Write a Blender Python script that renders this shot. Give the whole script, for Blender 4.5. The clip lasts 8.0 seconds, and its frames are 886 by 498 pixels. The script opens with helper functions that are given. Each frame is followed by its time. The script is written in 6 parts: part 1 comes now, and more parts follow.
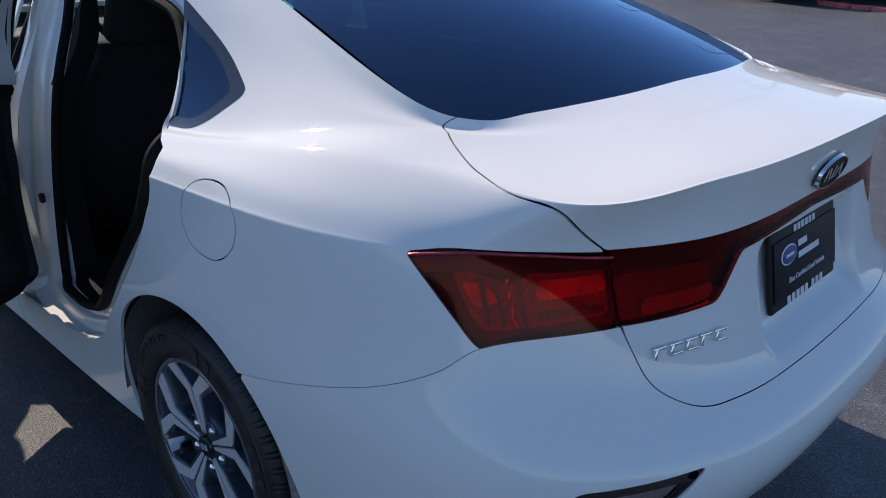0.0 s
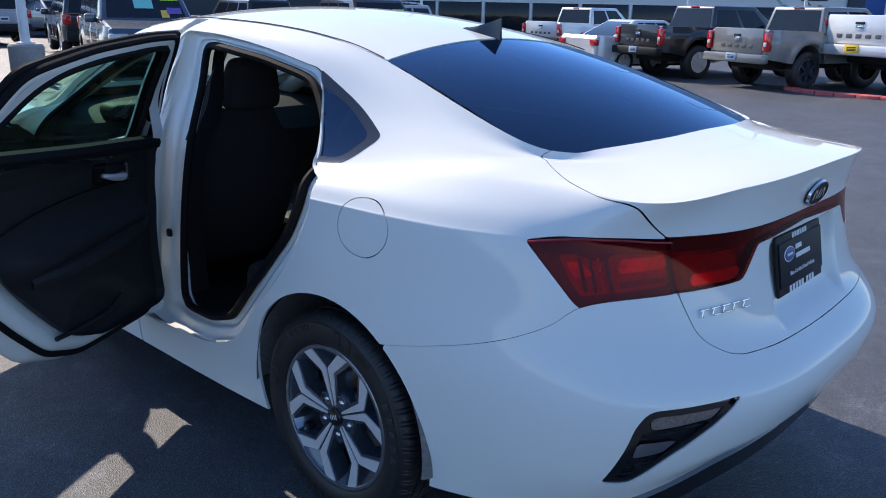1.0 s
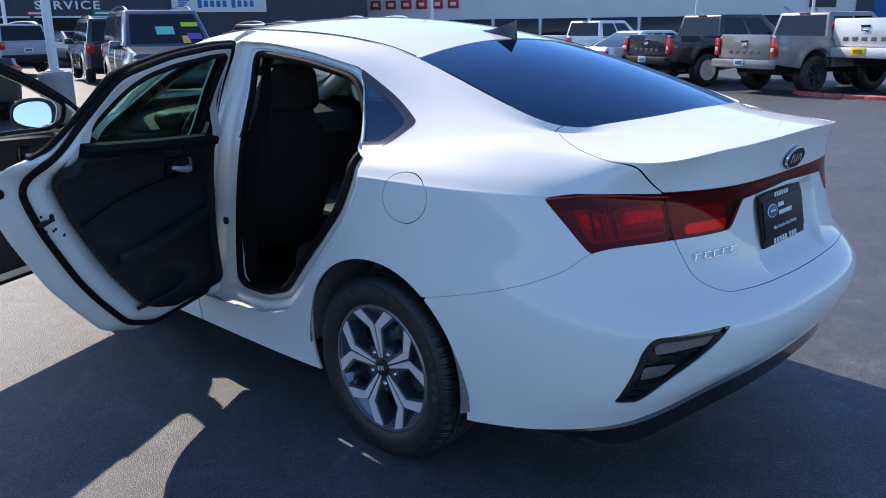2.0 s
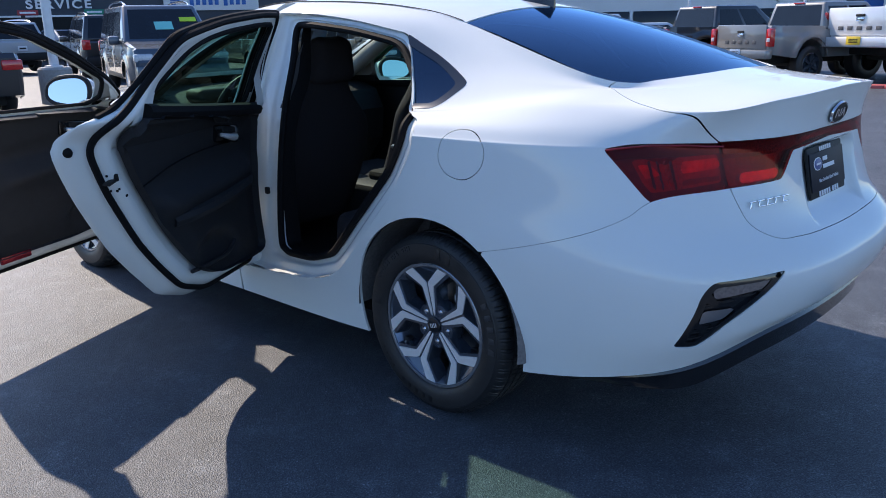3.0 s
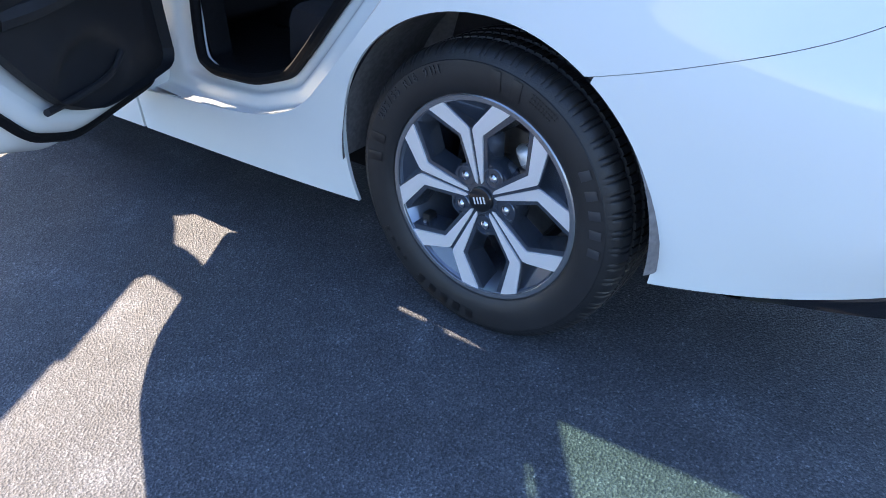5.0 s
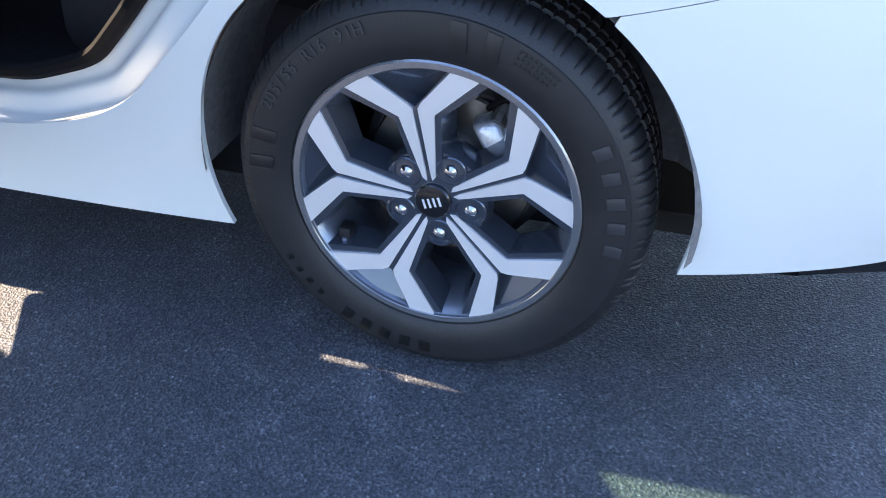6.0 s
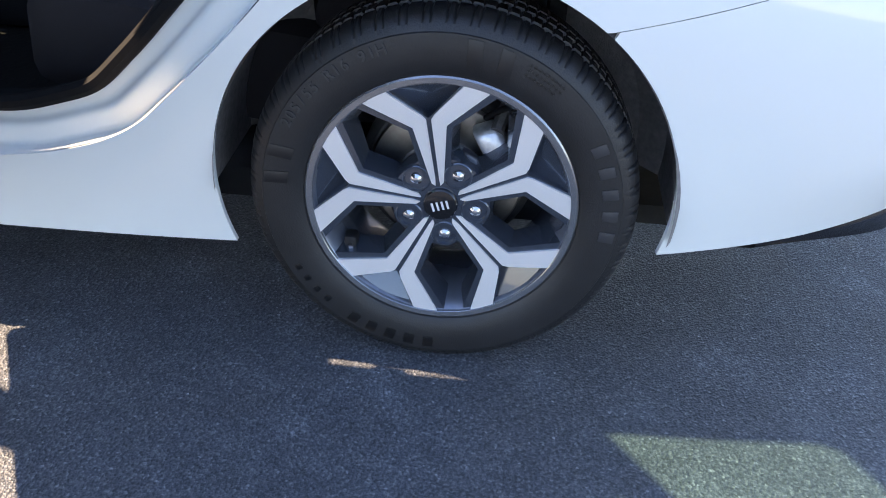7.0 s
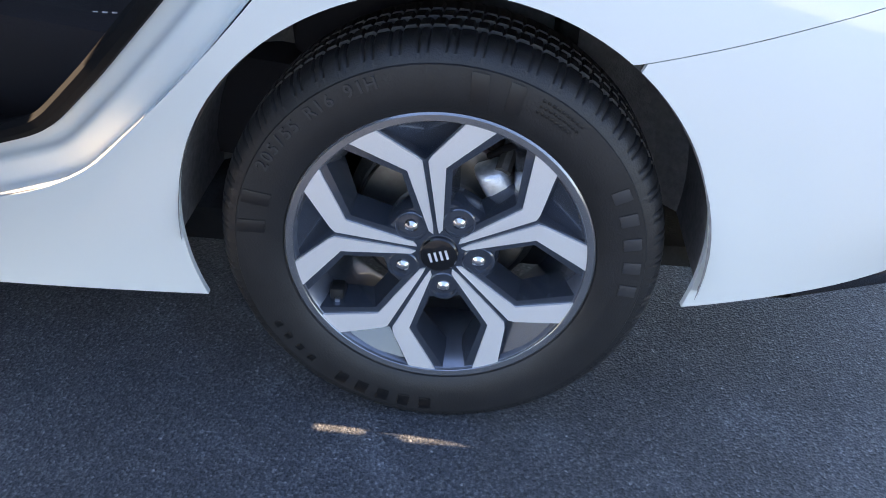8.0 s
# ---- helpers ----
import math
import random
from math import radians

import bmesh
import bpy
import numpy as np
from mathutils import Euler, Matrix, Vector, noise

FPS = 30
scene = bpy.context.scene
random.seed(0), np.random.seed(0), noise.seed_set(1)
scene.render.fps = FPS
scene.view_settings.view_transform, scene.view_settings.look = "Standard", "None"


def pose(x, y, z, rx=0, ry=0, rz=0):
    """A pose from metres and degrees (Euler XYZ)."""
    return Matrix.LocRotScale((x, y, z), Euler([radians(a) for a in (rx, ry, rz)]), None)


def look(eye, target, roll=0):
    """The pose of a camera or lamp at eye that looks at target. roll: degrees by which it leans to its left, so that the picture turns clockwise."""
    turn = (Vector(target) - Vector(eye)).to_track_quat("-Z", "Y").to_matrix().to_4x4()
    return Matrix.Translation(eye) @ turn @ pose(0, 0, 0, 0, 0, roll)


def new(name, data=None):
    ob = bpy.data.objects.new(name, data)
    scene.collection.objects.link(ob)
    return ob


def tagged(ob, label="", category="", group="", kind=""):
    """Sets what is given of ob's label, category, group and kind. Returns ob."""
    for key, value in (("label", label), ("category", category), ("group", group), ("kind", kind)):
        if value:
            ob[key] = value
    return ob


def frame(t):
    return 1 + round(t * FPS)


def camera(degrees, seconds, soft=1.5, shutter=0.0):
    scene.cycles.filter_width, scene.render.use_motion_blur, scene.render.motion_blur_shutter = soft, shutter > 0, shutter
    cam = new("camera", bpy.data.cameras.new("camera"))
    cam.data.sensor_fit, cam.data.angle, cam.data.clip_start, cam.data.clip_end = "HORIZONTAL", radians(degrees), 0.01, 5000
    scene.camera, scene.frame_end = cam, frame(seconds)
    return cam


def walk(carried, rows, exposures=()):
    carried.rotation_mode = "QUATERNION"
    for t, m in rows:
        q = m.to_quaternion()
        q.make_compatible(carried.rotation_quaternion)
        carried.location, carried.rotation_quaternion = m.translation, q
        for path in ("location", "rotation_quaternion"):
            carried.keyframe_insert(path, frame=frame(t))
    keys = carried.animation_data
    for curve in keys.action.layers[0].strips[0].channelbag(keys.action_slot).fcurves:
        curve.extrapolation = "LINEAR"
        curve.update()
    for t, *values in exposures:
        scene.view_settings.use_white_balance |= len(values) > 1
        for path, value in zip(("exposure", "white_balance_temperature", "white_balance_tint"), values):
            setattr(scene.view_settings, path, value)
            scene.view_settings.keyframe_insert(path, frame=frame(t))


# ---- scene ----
cam = camera(58.0, 8.0, soft=0.95)
PATH = [
    (0, (-1.557, -1.434, 1.429), (-0.233, -0.148, 0.659), 0.8),
    (0.5, (-1.882, -1.486, 1.421), (-0.521, -0.181, 0.755), 0.7),
    (1, (-2.154, -1.61, 1.432), (-0.745, -0.313, 0.854), 1.2),
    (2.3, (-2.534, -1.849, 1.357), (-1.146, -0.512, 0.82), -1.1),
    (2.5, (-2.588, -1.814, 1.339), (-1.196, -0.484, 0.797), -1.3),
    (3, (-2.66, -1.751, 1.276), (-1.257, -0.432, 0.736), -1.2),
    (3.5, (-2.585, -1.638, 1.204), (-1.181, -0.336, 0.627), -1.1),
    (4, (-2.359, -1.407, 1.096), (-1.025, -0.149, 0.296), -1.2),
    (4.2, (-2.275, -1.284, 1.062), (-0.956, -0.034, 0.227), -1.0),
    (5.3, (-1.939, -0.632, 0.976), (-0.508, 0.243, -0.113), 0.6),
    (5.5, (-1.871, -0.517, 0.927), (-0.374, 0.205, -0.186), 1.1),
    (6, (-1.796, -0.296, 0.916), (-0.226, 0.168, -0.233), 0.2),
    (6.5, (-1.892, -0.153, 0.938), (-0.24, 0.074, -0.166), 1.7),
    (7, (-1.957, -0.088, 0.938), (-0.281, 0.033, -0.147), 2.9),
    (7.5, (-1.935, -0.066, 0.937), (-0.254, 0.021, -0.142), 3.3),
    (8, (-1.791, -0.05, 0.921), (-0.111, 0.029, -0.161), 3.1),
]
walk(cam, [(t, look(eye, target, roll)) for t, eye, target, roll in PATH], [(0.0, 1.00, 5750, 16), (1.0, 1.45, 5530, 15), (2.5, 1.50, 5520, 15), (3.5, 1.46, 5480, 15), (4.0, 2.00, 5720, 15), (5.5, 3.04, 6080, 18), (6.0, 3.22, 6450, 19), (7.0, 3.12, 7000, 20), (8.0, 3.15, 7200, 20)])

# ---- light ----
sun_dir = Vector((0.118, 1.205, 1.0)).normalized()
world = bpy.data.worlds.new("sky")
scene.world = world
world.use_nodes = True
wn = world.node_tree.nodes
sky = wn.new("ShaderNodeTexSky")
sky.sky_type = "NISHITA"
sky.sun_disc = False
sky.sun_elevation = math.asin(sun_dir.z)
sky.sun_rotation = math.atan2(sun_dir.x, sun_dir.y)
sky.air_density, sky.dust_density, sky.ozone_density = 1.0, 0.3, 3.0
world.node_tree.links.new(sky.outputs[0], wn["Background"].inputs[0])
wn["Background"].inputs[1].default_value = 0.072
sun_data = bpy.data.lights.new("sun", "SUN")
sun_data.energy, sun_data.angle, sun_data.color = 2.75, radians(0.53), (1.0, 0.80, 0.55)
sun = new("sun", sun_data)
sun.matrix_world = look(sun_dir * 50, (0, 0, 0))


# ---- materials ----
def mat(name, color, rough=0.5, metal=0.0, coat=0.0, noise_scale=0.0, noise_amt=0.0, bump=0.0, bump_scale=200.0,
        spec=0.5, stain=0.0, stain_scale=2.0):
    m = bpy.data.materials.new(name)
    m.use_nodes = True
    nt = m.node_tree
    n, l = nt.nodes, nt.links
    p = n["Principled BSDF"]
    p.inputs["Base Color"].default_value = (*color, 1)
    p.inputs["Roughness"].default_value = rough
    p.inputs["Metallic"].default_value = metal
    p.inputs["Coat Weight"].default_value = coat
    p.inputs["Coat Roughness"].default_value = 0.03
    p.inputs["Specular IOR Level"].default_value = spec
    tc = n.new("ShaderNodeTexCoord")
    if noise_amt or stain:
        last = None
        for scale, amt in ((noise_scale, noise_amt), (stain_scale, stain)):
            if not amt:
                continue
            t = n.new("ShaderNodeTexNoise")
            t.inputs["Scale"].default_value = scale
            t.inputs["Detail"].default_value = 5
            l.new(tc.outputs["Object"], t.inputs["Vector"])
            r = n.new("ShaderNodeMapRange")
            r.inputs[1].default_value, r.inputs[2].default_value = 0.25, 0.75
            r.inputs[3].default_value, r.inputs[4].default_value = 1 - amt, 1 + amt
            l.new(t.outputs[0], r.inputs[0])
            mx = n.new("ShaderNodeVectorMath")
            mx.operation = "SCALE"
            if last:
                l.new(last, mx.inputs[0])
            else:
                mx.inputs[0].default_value = color
            l.new(r.outputs[0], mx.inputs[3])
            last = mx.outputs[0]
        l.new(last, p.inputs["Base Color"])
    if bump:
        t = n.new("ShaderNodeTexNoise")
        t.inputs["Scale"].default_value = bump_scale
        t.inputs["Detail"].default_value = 4
        l.new(tc.outputs["Object"], t.inputs["Vector"])
        b = n.new("ShaderNodeBump")
        b.inputs["Strength"].default_value = bump
        b.inputs["Distance"].default_value = 0.01
        l.new(t.outputs[0], b.inputs["Height"])
        l.new(b.outputs[0], p.inputs["Normal"])
    return m


def glass_mat(name, tint, gloss_rough=0.01, ior=1.5, sheen=(1, 1, 1)):
    """Thin pane: light goes through tinted, with a Fresnel sheen."""
    m = bpy.data.materials.new(name)
    m.use_nodes = True
    n, l = m.node_tree.nodes, m.node_tree.links
    n.remove(n["Principled BSDF"])
    tr = n.new("ShaderNodeBsdfTransparent")
    tr.inputs[0].default_value = (*tint, 1)
    gl = n.new("ShaderNodeBsdfGlossy")
    gl.inputs["Roughness"].default_value = gloss_rough
    gl.inputs["Color"].default_value = (*sheen, 1)
    lw = n.new("ShaderNodeLayerWeight")
    lw.inputs[0].default_value = 0.5
    f0 = ((ior - 1) / (ior + 1)) ** 2
    pw = n.new("ShaderNodeMath")
    pw.operation = "POWER"
    pw.inputs[1].default_value = 5.0
    l.new(lw.outputs["Facing"], pw.inputs[0])
    fr = n.new("ShaderNodeMath")
    fr.operation = "MULTIPLY_ADD"
    fr.inputs[1].default_value, fr.inputs[2].default_value = 1 - f0, f0
    l.new(pw.outputs[0], fr.inputs[0])
    mx = n.new("ShaderNodeMixShader")
    l.new(fr.outputs[0], mx.inputs[0])
    l.new(tr.outputs[0], mx.inputs[1])
    l.new(gl.outputs[0], mx.inputs[2])
    l.new(mx.outputs[0], n["Material Output"].inputs[0])
    return m


def asphalt_mat():
    m = bpy.data.materials.new("asphalt")
    m.use_nodes = True
    n, l = m.node_tree.nodes, m.node_tree.links
    p = n["Principled BSDF"]
    p.inputs["Roughness"].default_value = 0.56
    p.inputs["Specular IOR Level"].default_value = 0.42
    tc = n.new("ShaderNodeTexCoord")

    def noise_node(scale, detail=3.0, rough=0.5):
        t = n.new("ShaderNodeTexNoise")
        t.inputs["Scale"].default_value, t.inputs["Detail"].default_value, t.inputs["Roughness"].default_value = scale, detail, rough
        l.new(tc.outputs["Object"], t.inputs["Vector"])
        return t

    def ramp(src, stops):
        r = n.new("ShaderNodeValToRGB")
        els = r.color_ramp.elements
        while len(els) < len(stops):
            els.new(0.5)
        for e, (pos, c) in zip(els, stops):
            e.position, e.color = pos, (*c, 1)
        l.new(src, r.inputs[0])
        return r

    grain = noise_node(185, 3, 0.7)
    vor = n.new("ShaderNodeTexVoronoi")
    vor.inputs["Scale"].default_value = 225
    l.new(tc.outputs["Object"], vor.inputs["Vector"])
    base = ramp(grain.outputs[0], [(0.3, (0.030, 0.036, 0.046)), (0.52, (0.078, 0.086, 0.100)), (0.72, (0.176, 0.184, 0.198))])
    chips = ramp(vor.outputs["Color"], [(0.0, (0.45, 0.46, 0.48)), (0.62, (1.0, 1.0, 1.0)), (0.88, (1.5, 1.47, 1.42)), (0.97, (2.7, 2.6, 2.45))])
    worn = ramp(noise_node(1.3, 6, 0.6).outputs[0], [(0.32, (0.80, 0.80, 0.80)), (0.66, (1.1, 1.1, 1.1))])
    patches = ramp(noise_node(6.5, 8, 0.7).outputs[0], [(0.30, (0.72, 0.72, 0.73)), (0.56, (1.0, 1.0, 1.0)), (0.68, (1.50, 1.49, 1.47))])
    last = base.outputs[0]
    # pale lines put into the colour for streaks of sunlight off the car
    warp = noise_node(0.9, 4, 0.6)
    shift = n.new("ShaderNodeVectorMath")
    shift.operation = "MULTIPLY_ADD"
    shift.inputs[1].default_value = (0.5, 0.5, 0.0)
    l.new(warp.outputs["Color"], shift.inputs[0])
    l.new(tc.outputs["Object"], shift.inputs[2])
    streak_cells = n.new("ShaderNodeTexVoronoi")
    streak_cells.feature = "DISTANCE_TO_EDGE"
    streak_cells.inputs["Scale"].default_value = 0.75
    l.new(shift.outputs[0], streak_cells.inputs["Vector"])
    seams = ramp(streak_cells.outputs["Distance"], [(0.0, (1.16, 1.155, 1.15)), (0.006, (1.12, 1.115, 1.11)), (0.014, (1.0, 1.0, 1.0))])
    for other in (chips, worn, patches, seams):
        mx = n.new("ShaderNodeMix")
        mx.data_type, mx.blend_type = "RGBA", "MULTIPLY"
        mx.inputs[0].default_value = 1.0
        l.new(last, mx.inputs[6])
        l.new(other.outputs[0], mx.inputs[7])
        last = mx.outputs[2]
    l.new(last, p.inputs["Base Color"])
    b = n.new("ShaderNodeBump")
    b.inputs["Strength"].default_value, b.inputs["Distance"].default_value = 0.42, 0.005
    add = n.new("ShaderNodeMath")
    add.operation = "ADD"
    l.new(grain.outputs[0], add.inputs[0])
    l.new(vor.outputs["Distance"], add.inputs[1])
    l.new(add.outputs[0], b.inputs["Height"])
    l.new(b.outputs[0], p.inputs["Normal"])
    return m


WHITE = mat("white_car_paint", (0.72, 0.74, 0.72), 0.6, spec=0.02, coat=1.0, noise_scale=900, noise_amt=0.02, stain=0.02, stain_scale=3.0)
BLACK_GLOSS = mat("black_gloss_plastic", (0.008, 0.008, 0.009), 0.12, coat=0.5, noise_scale=300, noise_amt=0.1)
BLACK_PLASTIC = mat("black_plastic", (0.011, 0.011, 0.012), 0.55, spec=0.3, bump=0.12, bump_scale=900, noise_scale=60, noise_amt=0.15)
RUBBER = mat("seal_rubber", (0.006, 0.006, 0.007), 0.75, spec=0.15, bump=0.1, bump_scale=500, noise_scale=80, noise_amt=0.2)
TYRE = mat("tyre_rubber", (0.0150, 0.0150, 0.0160), 0.46, spec=0.45, bump=0.12, bump_scale=350, noise_scale=40, noise_amt=0.15, stain=0.18, stain_scale=9)
TRIM = mat("door_trim_plastic", (0.018, 0.018, 0.020), 0.62, spec=0.3, bump=0.2, bump_scale=700, noise_scale=30, noise_amt=0.15)
TRIM_SOFT = mat("door_trim_fabric", (0.014, 0.014, 0.016), 0.85, spec=0.2, bump=0.25, bump_scale=1200, noise_scale=400, noise_amt=0.2)
SEAT = mat("seat_cloth", (0.034, 0.031, 0.034), 0.9, spec=0.2, bump=0.35, bump_scale=1500, noise_scale=600, noise_amt=0.3)
LINER = mat("headliner_cloth", (0.30, 0.29, 0.27), 0.95, bump=0.15, bump_scale=900, noise_scale=200, noise_amt=0.06)
CHROME = mat("chrome", (0.75, 0.75, 0.76), 0.12, metal=1.0, noise_scale=200, noise_amt=0.03)
SATIN = mat("satin_silver", (0.55, 0.55, 0.56), 0.3, metal=1.0, noise_scale=500, noise_amt=0.05)
ALLOY = mat("machined_alloy", (0.80, 0.79, 0.79), 0.40, metal=0.5, noise_scale=900, noise_amt=0.05, bump=0.03, bump_scale=1500)
ALLOY_DARK = mat("grey_painted_alloy", (0.070, 0.084, 0.110), 0.22, metal=0.6, coat=0.9, noise_scale=600, noise_amt=0.08)
DARK = mat("underbody_black", (0.008, 0.008, 0.008), 0.9, bump=0.3, bump_scale=60, noise_scale=20, noise_amt=0.3)
STEEL = mat("brake_steel", (0.32, 0.30, 0.28), 0.4, metal=1.0, noise_scale=60, noise_amt=0.2)
CAST = mat("cast_iron", (0.10, 0.095, 0.09), 0.6, metal=0.7, noise_scale=80, noise_amt=0.3, bump=0.2, bump_scale=200)
GLASS_DARK = glass_mat("privacy_glass", (0.05, 0.06, 0.075), ior=1.85, sheen=(0.50, 0.70, 1.0))
GLASS_GREEN = glass_mat("green_tinted_glass", (0.36, 0.62, 0.50))
GLASS_CLEAR = glass_mat("windscreen_glass", (0.72, 0.84, 0.78))
ASPHALT = asphalt_mat()


# ---- mesh helpers ----
def mesh_ob(name, verts, faces, material, parent=None, label="", smooth=True, sharp_angle=0.7):
    me = bpy.data.meshes.new(name)
    me.from_pydata([tuple(v) for v in verts], [], faces)
    me.update()
    me.materials.append(material)
    if smooth:
        me.shade_smooth()
        me.set_sharp_from_angle(angle=sharp_angle)
    ob = new(name, me)
    if parent is not None:
        ob.parent = parent
    if label:
        tagged(ob, label=label)
    return ob


def part(name, bm, material, parent=None, label="", smooth=True, sharp_angle=0.6):
    me = bpy.data.meshes.new(name)
    bmesh.ops.recalc_face_normals(bm, faces=bm.faces)
    bm.to_mesh(me)
    bm.free()
    me.materials.append(material)
    if smooth:
        me.shade_smooth()
        me.set_sharp_from_angle(angle=sharp_angle)
    ob = new(name, me)
    if parent is not None:
        ob.parent = parent
    if label:
        tagged(ob, label=label)
    return ob


def box_bm(bm, c, size, bevel=0.0, m=None, segs=2):
    """Adds a bevelled box of that centre and size."""
    r = bmesh.ops.create_cube(bm, size=1.0)
    vs = r["verts"]
    for v in vs:
        v.co = Vector((v.co.x * size[0], v.co.y * size[1], v.co.z * size[2]))
    if bevel:
        es = list({e for v in vs for e in v.link_edges})
        out = bmesh.ops.bevel(bm, geom=es, offset=bevel, segments=segs, affect="EDGES", profile=0.5)
        vs = list({v for f in out["faces"] for v in f.verts} | {v for v in vs if v.is_valid})
    t = Matrix.Translation(c) if m is None else Matrix.Translation(c) @ m
    bmesh.ops.transform(bm, matrix=t, verts=vs)
    return vs


def box(name, c, size, material, parent=None, bevel=0.01, label="", m=None, segs=2):
    bm = bmesh.new()
    box_bm(bm, c, size, bevel, m, segs)
    return part(name, bm, material, parent, label)


def hermite(ts, pts, t):
    """Smooth curve through pts at parameters ts, evaluated at all t."""
    ts, pts, t = np.asarray(ts, float), np.asarray(pts, float), np.asarray(t, float)
    d = np.empty_like(pts)
    d[1:-1] = (((pts[1:-1] - pts[:-2]) / (ts[1:-1] - ts[:-2])[:, None]) * (ts[2:] - ts[1:-1])[:, None]
               + ((pts[2:] - pts[1:-1]) / (ts[2:] - ts[1:-1])[:, None]) * (ts[1:-1] - ts[:-2])[:, None]) / (ts[2:] - ts[:-2])[:, None]
    d[0], d[-1] = (pts[1] - pts[0]) / (ts[1] - ts[0]), (pts[-1] - pts[-2]) / (ts[-1] - ts[-2])
    k = np.clip(np.searchsorted(ts, t, side="right") - 1, 0, len(ts) - 2)
    h = ts[k + 1] - ts[k]
    s = ((t - ts[k]) / h)[:, None]
    h = h[:, None]
    return ((2 * s**3 - 3 * s**2 + 1) * pts[k] + (s**3 - 2 * s**2 + s) * h * d[k]
            + (-2 * s**3 + 3 * s**2) * pts[k + 1] + (s**3 - s**2) * h * d[k + 1])


def curve_pts(pts, n, closed=False):
    """n points along a smooth curve through pts."""
    p = np.asarray(pts, float)
    if closed:
        p = np.vstack([p[-2:], p, p[:3]])
    seg = np.maximum(np.linalg.norm(np.diff(p, axis=0), axis=1), 1e-6) ** 0.6
    ts = np.concatenate([[0], np.cumsum(seg)])
    if closed:
        return hermite(ts, p, np.linspace(ts[2], ts[-3], n, endpoint=False))
    return hermite(ts, p, np.linspace(0, ts[-1], n))


def round_poly(pts, r, n=5):
    """A polygon with its corners rounded: pts of (a, b) or (a, b, radius)."""
    out = []
    m = len(pts)
    for i in range(m):
        p, q, w = (np.array(pts[j % m][:2], float) for j in (i, i - 1, i + 1))
        rr = pts[i][2] if len(pts[i]) > 2 else r
        a, b = q - p, w - p
        la, lb = np.linalg.norm(a), np.linalg.norm(b)
        c = min(rr, la * 0.45, lb * 0.45)
        p0, p1 = p + a / la * c, p + b / lb * c
        for k in range(n + 1):
            s = k / n
            out.append((1 - s) ** 2 * p0 + 2 * s * (1 - s) * p + s**2 * p1)
    return np.array(out)


def sd_poly(px, py, poly):
    """Signed distance to a closed polygon, positive inside."""
    shape = px.shape
    px, py = px.ravel(), py.ravel()
    best = np.full(px.shape, 1e9)
    inside = np.zeros(px.shape, bool)
    n = len(poly)
    for i in range(n):
        ax, ay = poly[i]
        bx, by = poly[(i + 1) % n]
        ex, ey = bx - ax, by - ay
        t = np.clip(((px - ax) * ex + (py - ay) * ey) / max(ex * ex + ey * ey, 1e-12), 0, 1)
        best = np.minimum(best, (px - ax - t * ex) ** 2 + (py - ay - t * ey) ** 2)
        if ay != by:
            c = ((ay > py) != (by > py)) & (px < (bx - ax) * (py - ay) / (by - ay) + ax)
            inside ^= c
    d = np.sqrt(best)
    return np.where(inside, d, -d).reshape(shape)


def inset_poly(poly, d):
    """The closed polygon moved inwards by d."""
    p = np.asarray(poly, float)
    area = 0.5 * np.sum(p[:, 0] * np.roll(p[:, 1], -1) - np.roll(p[:, 0], -1) * p[:, 1])
    t = np.roll(p, -1, 0) - np.roll(p, 1, 0)
    t /= np.maximum(np.linalg.norm(t, axis=1), 1e-9)[:, None]
    nrm = np.stack([-t[:, 1], t[:, 0]], 1) * (1 if area > 0 else -1)
    return p + nrm * d


